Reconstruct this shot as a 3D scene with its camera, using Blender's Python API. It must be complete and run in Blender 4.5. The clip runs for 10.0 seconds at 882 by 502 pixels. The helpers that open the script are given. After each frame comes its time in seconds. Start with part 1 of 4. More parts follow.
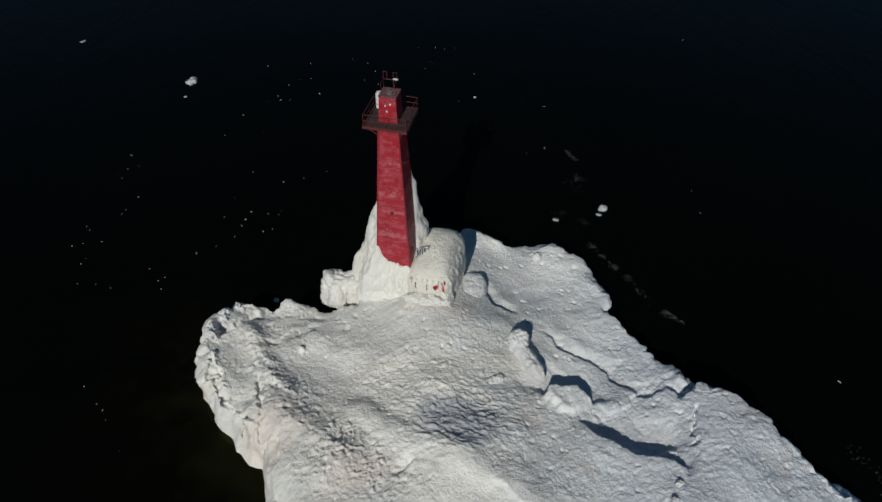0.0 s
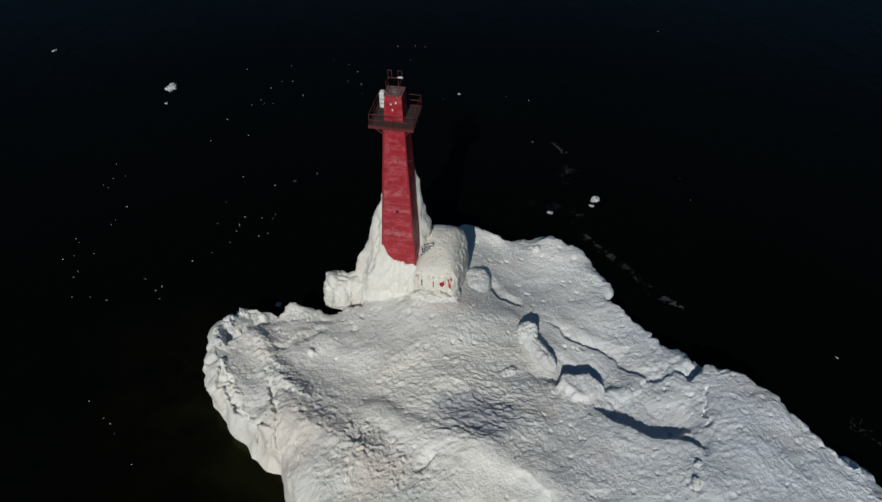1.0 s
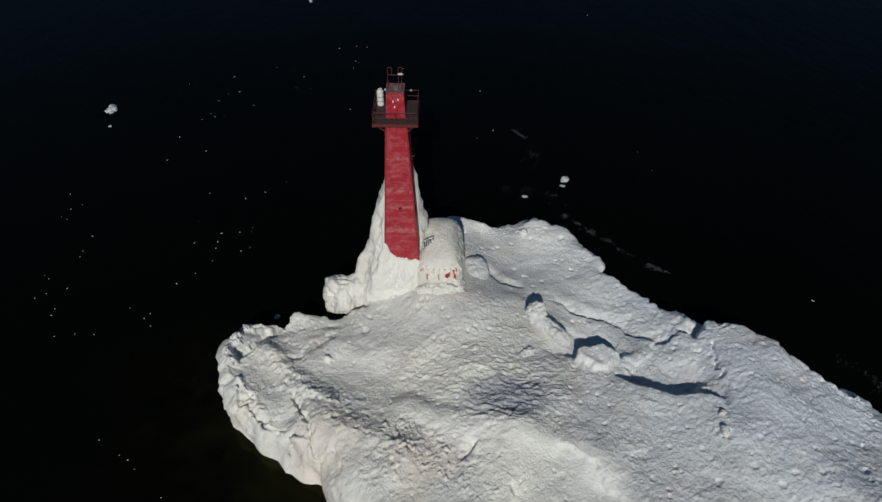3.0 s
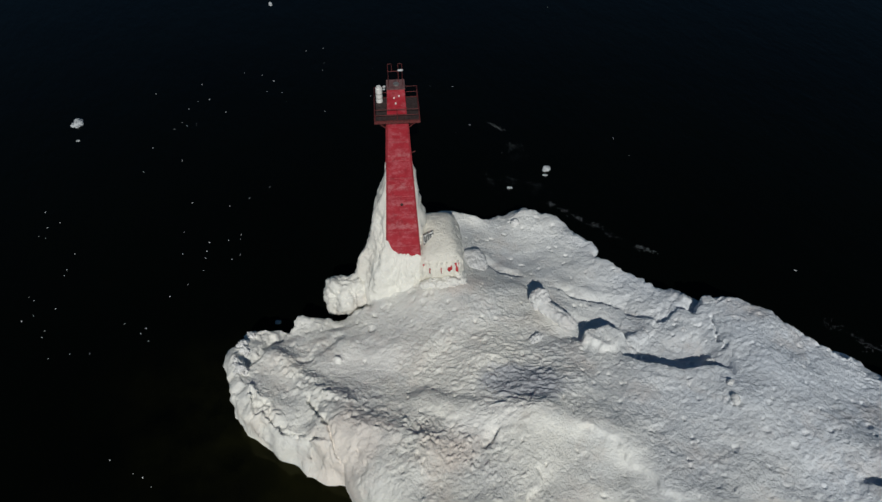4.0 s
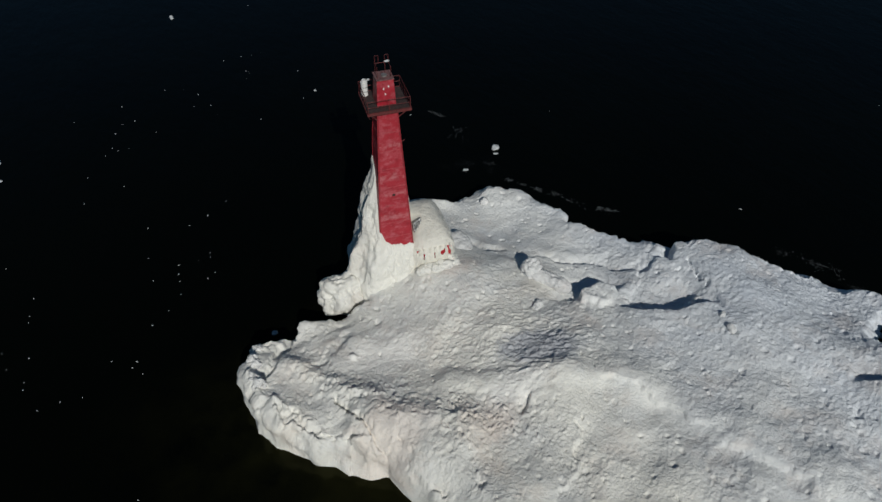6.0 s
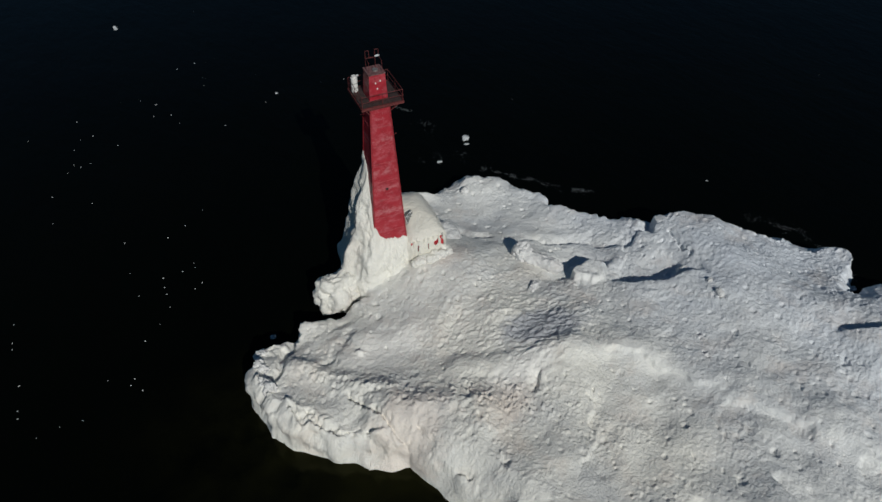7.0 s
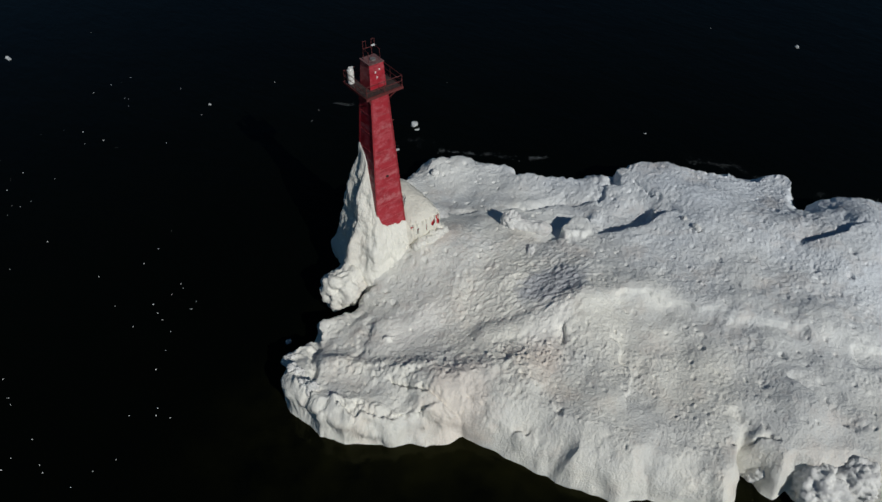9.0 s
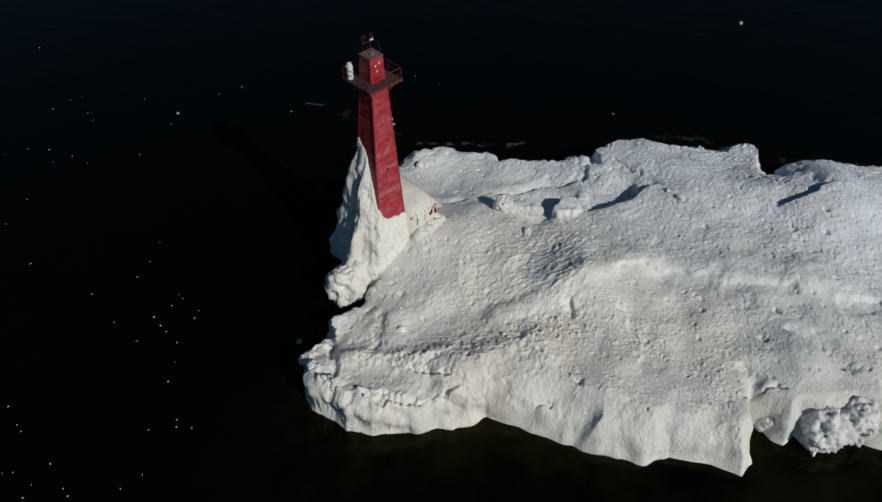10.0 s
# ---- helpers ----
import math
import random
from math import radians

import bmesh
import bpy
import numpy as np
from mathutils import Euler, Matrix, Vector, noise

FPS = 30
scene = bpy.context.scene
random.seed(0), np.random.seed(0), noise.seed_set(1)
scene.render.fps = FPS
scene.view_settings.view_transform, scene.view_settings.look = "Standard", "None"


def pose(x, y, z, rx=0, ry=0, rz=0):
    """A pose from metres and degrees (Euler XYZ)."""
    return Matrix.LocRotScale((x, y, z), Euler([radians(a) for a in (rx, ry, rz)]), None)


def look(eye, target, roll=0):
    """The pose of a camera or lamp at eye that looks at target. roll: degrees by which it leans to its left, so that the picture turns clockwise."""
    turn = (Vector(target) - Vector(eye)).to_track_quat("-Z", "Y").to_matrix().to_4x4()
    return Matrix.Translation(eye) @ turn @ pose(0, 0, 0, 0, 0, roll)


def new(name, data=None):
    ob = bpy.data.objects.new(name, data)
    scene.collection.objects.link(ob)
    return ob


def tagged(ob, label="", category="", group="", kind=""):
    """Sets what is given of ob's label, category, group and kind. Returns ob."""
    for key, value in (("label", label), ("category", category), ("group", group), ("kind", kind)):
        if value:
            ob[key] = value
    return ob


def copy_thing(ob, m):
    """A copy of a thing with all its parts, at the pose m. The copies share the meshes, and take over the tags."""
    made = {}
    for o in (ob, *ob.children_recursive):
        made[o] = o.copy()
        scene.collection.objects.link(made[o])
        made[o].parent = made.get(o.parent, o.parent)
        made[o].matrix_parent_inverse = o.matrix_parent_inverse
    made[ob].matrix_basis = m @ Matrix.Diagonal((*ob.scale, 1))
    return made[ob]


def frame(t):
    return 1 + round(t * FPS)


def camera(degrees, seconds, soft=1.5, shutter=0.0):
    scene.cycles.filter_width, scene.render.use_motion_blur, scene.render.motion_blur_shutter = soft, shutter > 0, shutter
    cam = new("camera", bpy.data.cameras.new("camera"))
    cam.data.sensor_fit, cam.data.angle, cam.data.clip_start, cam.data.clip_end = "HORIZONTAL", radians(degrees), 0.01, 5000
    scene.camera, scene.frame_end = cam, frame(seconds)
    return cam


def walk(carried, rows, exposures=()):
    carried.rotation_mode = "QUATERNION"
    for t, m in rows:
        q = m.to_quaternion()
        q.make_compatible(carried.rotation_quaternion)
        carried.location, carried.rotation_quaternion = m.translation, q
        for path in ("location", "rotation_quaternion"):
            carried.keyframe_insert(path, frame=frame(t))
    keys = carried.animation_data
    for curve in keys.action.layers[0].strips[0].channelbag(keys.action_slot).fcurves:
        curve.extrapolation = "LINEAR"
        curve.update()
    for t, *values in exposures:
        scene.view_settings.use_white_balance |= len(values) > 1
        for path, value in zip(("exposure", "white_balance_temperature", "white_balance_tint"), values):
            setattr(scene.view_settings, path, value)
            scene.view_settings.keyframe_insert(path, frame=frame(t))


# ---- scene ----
cam = camera(63.3, 10.0)
METRES, EYE, TILT, LEAN, TURN = 48.0, 50.7, -43.0, 0.0, 0.0
ROWS = [
    (0.0, 0.0, 0.0, 0.0, 0.0, 0.0, -0.0),
    (0.5, -0.0335, -0.0018, -0.0017, -1.2, -0.05, 1.12),
    (1.0, -0.0699, -0.0031, -0.0025, -2.7, -0.15, 2.47),
    (1.5, -0.1079, -0.004, -0.0031, -4.26, -0.25, 3.9),
    (2.0, -0.1479, -0.0041, -0.0022, -5.87, -0.42, 5.37),
    (2.5, -0.1896, -0.0034, -0.0009, -7.78, -0.64, 7.11),
    (4.0, -0.3281, 0.0099, 0.0074, -13.96, -1.68, 12.51),
    (4.5, -0.3755, 0.0164, 0.014, -16.15, -2.25, 14.39),
    (5.0, -0.4233, 0.0246, 0.0205, -18.56, -2.89, 16.38),
    (5.5, -0.4714, 0.0349, 0.0293, -21.12, -3.71, 18.44),
    (7.0, -0.6173, 0.0761, 0.0676, -29.63, -7.06, 24.57),
    (7.5, -0.6685, 0.0946, 0.086, -32.66, -8.45, 26.47),
    (8.0, -0.7203, 0.116, 0.1069, -35.8, -9.97, 28.29),
    (8.5, -0.7722, 0.1404, 0.1308, -39.05, -11.63, 30.06),
    (9.0, -0.8228, 0.1666, 0.1568, -42.43, -13.44, 31.8),
    (9.5, -0.8715, 0.1947, 0.1846, -45.96, -15.41, 33.44),
    (10.0, -0.9181, 0.2241, 0.2137, -49.55, -17.51, 34.98),
]
walk(cam, [(t, pose(0, 0, EYE, TILT, LEAN, TURN) @ pose(METRES * x, METRES * y, METRES * z, 90 + pitch, roll, yaw)) for t, x, y, z, yaw, pitch, roll in ROWS])

# ---- light ----
SUN_EL, SUN_TO = 35.0, (-0.28, -0.96)          # elevation in degrees, and the level way towards the sun
sun_az = math.atan2(SUN_TO[0], SUN_TO[1])
sun = new("sun", bpy.data.lights.new("sun", "SUN"))
sun.data.energy, sun.data.angle, sun.data.color = 3.98, radians(0.55), (0.985, 0.97, 0.92)
sun_dir = Vector((math.sin(sun_az) * math.cos(radians(SUN_EL)), math.cos(sun_az) * math.cos(radians(SUN_EL)), math.sin(radians(SUN_EL))))
sun.matrix_world = look(sun_dir * 200, (0, 0, 0))
world = bpy.data.worlds.new("sky")
scene.world = world
world.use_nodes = True
wn = world.node_tree.nodes
sky = wn.new("ShaderNodeTexSky")
sky.sky_type, sky.sun_disc, sky.ozone_density, sky.dust_density = "NISHITA", False, 6.0, 0.0
sky.sun_elevation, sky.sun_rotation = radians(SUN_EL), sun_az
balance = wn.new("ShaderNodeMix")                # white balance of the skylight
balance.data_type, balance.blend_type = "RGBA", "MULTIPLY"
balance.inputs[0].default_value, balance.inputs[7].default_value = 1.0, (0.74, 1.0, 1.02, 1)
world.node_tree.links.new(sky.outputs[0], balance.inputs[6])
world.node_tree.links.new(balance.outputs[2], wn["Background"].inputs[0])
wn["Background"].inputs[1].default_value = 0.032
scene.view_settings.exposure = -0.57


# ---- materials ----
class Mat:
    """A small builder of node materials."""

    def __init__(self, name, colour=(0.8, 0.8, 0.8), rough=0.6, metal=0.0):
        self.m = bpy.data.materials.new(name)
        self.m.use_nodes = True
        self.t = self.m.node_tree
        self.b = self.t.nodes["Principled BSDF"]
        self.b.inputs["Base Color"].default_value = (*colour, 1)
        self.b.inputs["Roughness"].default_value = rough
        self.b.inputs["Metallic"].default_value = metal
        self.co = self.node("ShaderNodeTexCoord").outputs["Object"]

    def node(self, kind, **values):
        n = self.t.nodes.new(kind)
        for k, v in values.items():
            n.inputs[k.replace("_", " ")].default_value = v
        return n

    def link(self, a, b):
        self.t.links.new(a, b)

    def noise(self, scale, detail=4.0, rough=0.55, stretch=None):
        n = self.node("ShaderNodeTexNoise", Scale=scale, Detail=detail, Roughness=rough)
        if stretch:
            mp = self.node("ShaderNodeMapping", Scale=stretch)
            self.link(self.co, mp.inputs[0])
            self.link(mp.outputs[0], n.inputs["Vector"])
        else:
            self.link(self.co, n.inputs["Vector"])
        return n.outputs["Fac"]

    def cells(self, scale, feature="F1", stretch=None):
        n = self.node("ShaderNodeTexVoronoi", Scale=scale)
        n.feature = feature
        if stretch:
            mp = self.node("ShaderNodeMapping", Scale=stretch)
            self.link(self.co, mp.inputs[0])
            self.link(mp.outputs[0], n.inputs["Vector"])
        else:
            self.link(self.co, n.inputs["Vector"])
        return n.outputs["Distance"]

    def ramp(self, fac, *stops):
        n = self.node("ShaderNodeValToRGB")
        e = n.color_ramp.elements
        while len(e) < len(stops):
            e.new(0.5)
        for el, (p, c) in zip(e, stops):
            el.position = p
            el.color = (*c, 1) if isinstance(c, tuple) else (c, c, c, 1)
        self.link(fac, n.inputs[0])
        return n.outputs[0]

    def mix(self, fac, a, b, kind="MIX"):
        n = self.t.nodes.new("ShaderNodeMix")
        n.data_type, n.blend_type = "RGBA", kind
        for sock, v in ((n.inputs[0], fac), (n.inputs[6], a), (n.inputs[7], b)):
            if isinstance(v, (int, float)):
                sock.default_value = v
            elif isinstance(v, tuple):
                sock.default_value = (*v, 1)
            else:
                self.link(v, sock)
        return n.outputs[2]

    def math(self, op, a, b):
        n = self.t.nodes.new("ShaderNodeMath")
        n.operation = op
        for sock, v in zip(n.inputs, (a, b)):
            if isinstance(v, (int, float)):
                sock.default_value = v
            else:
                self.link(v, sock)
        return n.outputs[0]

    def colour(self, v):
        self.link(v, self.b.inputs["Base Color"])
        return self

    def rough(self, v):
        self.link(v, self.b.inputs["Roughness"])
        return self

    def bump(self, height, strength, distance):
        n = self.node("ShaderNodeBump", Strength=strength, Distance=distance)
        self.link(height, n.inputs["Height"])
        self.link(n.outputs[0], self.b.inputs["Normal"])
        return self


def snow_material(name, tint, grime, warm, hollow=None):
    """Wind-crusted snow and frozen spray: grain, grey meltwater glaze, sand stains, painted-in brightness of sunlit
    slopes.
    """
    m = Mat(name, rough=0.75)
    clean = m.ramp(m.noise(0.9, 6, 0.6), (0.25, tuple(c * 0.86 for c in tint)), (0.7, tint))
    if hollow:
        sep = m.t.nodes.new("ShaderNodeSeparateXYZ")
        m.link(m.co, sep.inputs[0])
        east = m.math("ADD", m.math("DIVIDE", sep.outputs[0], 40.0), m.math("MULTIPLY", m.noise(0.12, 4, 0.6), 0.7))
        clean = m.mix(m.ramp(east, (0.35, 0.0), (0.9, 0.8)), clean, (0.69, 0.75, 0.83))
    grey = m.mix(m.ramp(m.noise(0.16, 5, 0.6), (0.42, 0.0), (0.66, grime)), clean, (0.51, 0.53, 0.55))
    sand = m.mix(m.ramp(m.noise(0.23, 6, 0.65), (0.52, 0.0), (0.72, warm)), grey, (0.62, 0.50, 0.41))
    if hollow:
        # darker grey oval over the rippled hollow, ragged at its edge
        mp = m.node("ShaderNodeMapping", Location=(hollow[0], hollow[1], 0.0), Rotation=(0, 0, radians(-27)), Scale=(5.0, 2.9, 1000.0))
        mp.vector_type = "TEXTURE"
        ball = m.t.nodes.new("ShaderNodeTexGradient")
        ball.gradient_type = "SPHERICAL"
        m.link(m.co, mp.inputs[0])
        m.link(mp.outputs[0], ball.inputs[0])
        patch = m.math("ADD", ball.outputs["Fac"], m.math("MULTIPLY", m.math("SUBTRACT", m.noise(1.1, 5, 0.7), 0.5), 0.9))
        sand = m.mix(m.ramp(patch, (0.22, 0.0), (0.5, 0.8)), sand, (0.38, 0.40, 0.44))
        # sunny slope and crest: their brightness is painted in as a paler colour
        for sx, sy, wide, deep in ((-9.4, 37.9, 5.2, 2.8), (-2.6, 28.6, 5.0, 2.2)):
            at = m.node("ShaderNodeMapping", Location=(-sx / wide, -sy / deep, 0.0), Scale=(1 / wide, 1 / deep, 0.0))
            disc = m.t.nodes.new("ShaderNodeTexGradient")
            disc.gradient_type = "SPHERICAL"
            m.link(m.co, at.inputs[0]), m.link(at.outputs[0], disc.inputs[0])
            sunlit = m.math("ADD", disc.outputs["Fac"], m.math("MULTIPLY", m.math("SUBTRACT", m.noise(0.6, 5, 0.65), 0.5), 0.9))
            sand = m.mix(m.ramp(sunlit, (0.15, 0.0), (0.6, 0.9)), sand, (0.90, 0.885, 0.83))
        glaze = m.ramp(m.noise(0.28, 6, 0.65), (0.45, 0.0), (0.62, 1.0))
        at = m.node("ShaderNodeMapping", Location=(-5.5 / 8.0, -39.5 / 6.5, 0.0), Scale=(1 / 8.0, 1 / 6.5, 0.0))
        disc = m.t.nodes.new("ShaderNodeTexGradient")
        disc.gradient_type = "SPHERICAL"
        m.link(m.co, at.inputs[0]), m.link(at.outputs[0], disc.inputs[0])
        sand = m.mix(m.math("MULTIPLY", glaze, m.ramp(disc.outputs["Fac"], (0.05, 0.0), (0.5, 0.55))), sand, (0.58, 0.565, 0.51))
        for sx, sy, wide, deep in ((-13.0, 30.3, 6.0, 4.5), (0.6, 42.3, 4.0, 2.2), (-6.0, 27.0, 4.0, 3.0)):
            at = m.node("ShaderNodeMapping", Location=(-sx / wide, -sy / deep, 0.0), Scale=(1 / wide, 1 / deep, 0.0))
            disc = m.t.nodes.new("ShaderNodeTexGradient")
            disc.gradient_type = "SPHERICAL"
            m.link(m.co, at.inputs[0]), m.link(at.outputs[0], disc.inputs[0])
            tan = m.math("ADD", disc.outputs["Fac"], m.math("MULTIPLY", m.math("SUBTRACT", m.noise(0.8, 5, 0.7), 0.5), 1.2))
            sand = m.mix(m.ramp(tan, (0.2, 0.0), (0.7, 0.34)), sand, (0.70, 0.55, 0.46))
    m.colour(m.mix(m.ramp(m.noise(5.0, 3), (0.35, 0.15), (0.6, 0.0)), sand, (0.55, 0.58, 0.61)))
    m.rough(m.ramp(m.noise(0.5, 4), (0.3, 0.5), (0.7, 0.85)))
    h = m.math("ADD", m.noise(8.0, 5, 0.7), m.math("MULTIPLY", m.noise(2.4, 4, 0.6), 0.5))
    crumbs = m.math("MULTIPLY", m.cells(5.5, "F1"), -0.6)
    crusty = m.ramp(m.noise(0.20, 4, 0.6), (0.40, 0.6), (0.58, 1.0))
    grain = m.math("ADD", m.math("MULTIPLY", m.noise(5.5, 2, 0.6), 1.0), m.math("MULTIPLY", m.noise(13.0, 3, 0.7), 0.3))
    patchy = m.ramp(m.noise(0.33, 5, 0.65), (0.38, 0.25), (0.62, 1.0))
    lumps = m.math("MULTIPLY", m.noise(1.7, 3, 0.6, (1.0, 1.5, 1.0)), 0.35)
    relief = m.math("ADD", m.math("ADD", m.math("MULTIPLY", m.math("ADD", h, crumbs), crusty), m.math("MULTIPLY", grain, patchy)), lumps)
    if hollow:
        turn = m.node("ShaderNodeMapping", Rotation=(0, 0, radians(32)), Scale=(1.9, 4.6, 2.0))
        wave = m.node("ShaderNodeTexNoise", Scale=1.0, Detail=1.5, Roughness=0.5, Distortion=0.3)
        spot = m.node("ShaderNodeMapping", Location=(-1.6 / 9.5, -33.4 / 7.5, 0.0), Scale=(1 / 9.5, 1 / 7.5, 0.0))
        field = m.t.nodes.new("ShaderNodeTexGradient")
        field.gradient_type = "SPHERICAL"
        m.link(m.co, turn.inputs[0]), m.link(turn.outputs[0], wave.inputs["Vector"])
        m.link(m.co, spot.inputs[0]), m.link(spot.outputs[0], field.inputs[0])
        crests = m.math("MULTIPLY", m.ramp(wave.outputs["Fac"], (0.38, 0.0), (0.62, 1.0)), 0.4)
        relief = m.math("ADD", relief, m.math("MULTIPLY", crests, m.ramp(field.outputs["Fac"], (0.1, 0.0), (0.5, 1.0))))
    m.bump(relief, 0.55, 0.12)
    return m.m


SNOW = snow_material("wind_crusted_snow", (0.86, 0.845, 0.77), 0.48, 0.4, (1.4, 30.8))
ICE_WHITE = snow_material("frozen_spray_ice", (0.82, 0.805, 0.735), 0.22, 0.32)
HOUSE_ICE = snow_material("glazed_house_ice", (0.80, 0.77, 0.68), 0.3, 0.35)
SNOW_LUMP = snow_material("hummock_snow", (0.80, 0.80, 0.78), 0.5, 0.3)
CHUNK = snow_material("floating_ice", (0.55, 0.58, 0.59), 0.5, 0.0)


def painted_red():
    """Sun-bleached red paint: blotches, pale scuffed strips at the plate seams, chips down to the primer."""
    m = Mat("weathered_red_paint", rough=0.5)
    base = m.ramp(m.noise(1.1, 5, 0.6), (0.25, (0.25, 0.007, 0.016)), (0.5, (0.33, 0.010, 0.022)), (0.78, (0.39, 0.026, 0.040)))
    faded = m.mix(m.ramp(m.noise(1.3, 7, 0.75, (1, 1, 1.6)), (0.48, 0.0), (0.64, 0.75)), base, (0.44, 0.10, 0.12))
    sep = m.t.nodes.new("ShaderNodeSeparateXYZ")
    m.link(m.co, sep.inputs[0])
    for z, wide in ((10.5, 1.1), (12.9, 0.7), (14.6, 1.0), (17.6, 0.7)):
        band = m.math("SUBTRACT", 1.0, m.math("DIVIDE", m.math("ABSOLUTE", m.math("SUBTRACT", sep.outputs[2], z), 0.0), wide))
        scuff = m.math("ADD", band, m.math("MULTIPLY", m.math("SUBTRACT", m.noise(3.0, 6, 0.75, (1, 1, 1.5)), 0.5), 2.6))
        faded = m.mix(m.ramp(scuff, (0.75, 0.0), (1.15, 0.55)), faded, (0.47, 0.17, 0.18))
    worn = m.mix(m.ramp(m.noise(4.2, 8, 0.75), (0.61, 0.0), (0.69, 0.8)), faded, (0.48, 0.33, 0.33))
    m.colour(m.mix(m.ramp(m.noise(7.0, 4, 0.6, (1, 1, 0.25)), (0.60, 0.0), (0.72, 0.6)), worn, (0.16, 0.02, 0.02)))
    m.rough(m.ramp(m.noise(2.5, 4), (0.3, 0.38), (0.7, 0.62)))
    m.bump(m.noise(9.0, 4), 0.25, 0.02)
    return m.m


def plain(name, colour, rough=0.6, metal=0.0, scale=6.0, depth=0.02, vary=0.35):
    m = Mat(name, colour, rough, metal)
    lo = tuple(c * (1 - vary) for c in colour)
    hi = tuple(min(1, c * (1 + vary)) for c in colour)
    m.colour(m.ramp(m.noise(scale, 5, 0.6), (0.3, lo), (0.7, hi)))
    m.bump(m.noise(scale * 2.5, 4), 0.3, depth)
    return m.m


RED = painted_red()
RED_TRIM = plain("red_steel_trim", (0.26, 0.014, 0.022), 0.5, vary=0.45)
SEAM = plain("worn_seam", (0.36, 0.06, 0.07), 0.6, vary=0.6)
RUST_RED = plain("rusty_red_steel", (0.11, 0.018, 0.017), 0.65, scale=9, vary=0.6)
DECK = plain("rusted_deck_plate", (0.038, 0.024, 0.022), 0.8, scale=5, vary=0.7)
ROOF = plain("weathered_roof_plate", (0.15, 0.075, 0.075), 0.75, scale=4, vary=0.5)
DARK = plain("black_paint", (0.012, 0.012, 0.013), 0.8)
WHITE_PAINT = plain("white_sign_paint", (0.72, 0.72, 0.70), 0.55, vary=0.1)
WOOD_RED = plain("red_painted_wall", (0.42, 0.022, 0.03), 0.6, vary=0.35)
GREY_METAL = plain("grey_steel", (0.30, 0.29, 0.28), 0.5, 0.6)


def water_material():
    m = Mat("dark_lake_water", (0.0012, 0.0022, 0.0026), 0.06)
    m.b.inputs["IOR"].default_value = 1.33
    m.b.inputs["Specular IOR Level"].default_value = 0.18
    m.b.inputs["Specular Tint"].default_value = (0.98, 1.0, 0.52, 1)
    deep = m.ramp(m.noise(0.035, 4), (0.35, (0.0010, 0.0014, 0.0010)), (0.7, (0.0014, 0.0019, 0.0013)))
    near = m.t.nodes.new("ShaderNodeAttribute")
    near.attribute_name = "shallow"
    silt = m.math("MULTIPLY", near.outputs["Fac"], m.ramp(m.noise(0.11, 4, 0.6), (0.38, 0.0), (0.7, 1.0)))
    m.colour(m.mix(silt, deep, (0.011, 0.011, 0.0035)))
    h = m.math("ADD", m.noise(0.9, 5, 0.6, (1.0, 0.45, 1)), m.math("MULTIPLY", m.noise(0.22, 3, 0.5, (1, 0.5, 1)), 2.0))
    m.bump(h, 0.35, 0.12)
    return m.m


WATER = water_material()
CHIP = plain("white_brash_ice", (0.78, 0.80, 0.80), 0.5, vary=0.12)
FOAM = plain("grey_foam", (0.13, 0.15, 0.16), 0.9)


# ---- mesh helpers ----
def mesh_of(name, verts, faces, material, smooth=True):
    me = bpy.data.meshes.new(name)
    me.from_pydata([tuple(v) for v in verts], [], [tuple(f) for f in faces])
    me.materials.append(material)
    if smooth:
        me.polygons.foreach_set("use_smooth", [True] * len(me.polygons))
    me.update()
    return me


def grid_mesh(name, X, Y, Z, keep, material):
    """A sheet over a grid of points; keep: the points that belong to it."""
    rows, cols = Z.shape
    ok = keep[:-1, :-1] & keep[1:, :-1] & keep[:-1, 1:] & keep[1:, 1:]
    idx = np.arange(rows * cols).reshape(rows, cols)
    quads = np.stack([idx[:-1, :-1][ok], idx[:-1, 1:][ok], idx[1:, 1:][ok], idx[1:, :-1][ok]], 1)
    used = np.unique(quads)
    remap = np.zeros(rows * cols, dtype=np.int64)
    remap[used] = np.arange(len(used))
    quads = remap[quads]
    co = np.stack([X.ravel()[used], Y.ravel()[used], Z.ravel()[used]], 1)
    me = bpy.data.meshes.new(name)
    me.vertices.add(len(co))
    me.vertices.foreach_set("co", co.ravel())
    me.loops.add(quads.size)
    me.loops.foreach_set("vertex_index", quads.ravel())
    me.polygons.add(len(quads))
    me.polygons.foreach_set("loop_start", np.arange(0, quads.size, 4))
    me.polygons.foreach_set("loop_total", np.full(len(quads), 4))
    me.polygons.foreach_set("use_smooth", np.ones(len(quads), dtype=bool))
    me.materials.append(material)
    me.update(calc_edges=True)
    return me


def part(name, bm, material, parent=None, label=""):
    """Links a bmesh as one mesh object under a thing or part."""
    me = bpy.data.meshes.new(name)
    bm.to_mesh(me)
    bm.free()
    me.materials.append(material)
    ob = new(name, me)
    ob.parent = parent
    return tagged(ob, label)


def box_bm(cx, cy, cz, sx, sy, sz, bevel=0.0, bm=None):
    bm = bm or bmesh.new()
    made = bmesh.ops.create_cube(bm, size=1.0, matrix=Matrix.LocRotScale((cx, cy, cz), None, (sx, sy, sz)))
    if bevel:
        edges = {e for v in made["verts"] for e in v.link_edges}
        bmesh.ops.bevel(bm, geom=list(edges), offset=bevel, segments=2, affect="EDGES", profile=0.6)
    return bm


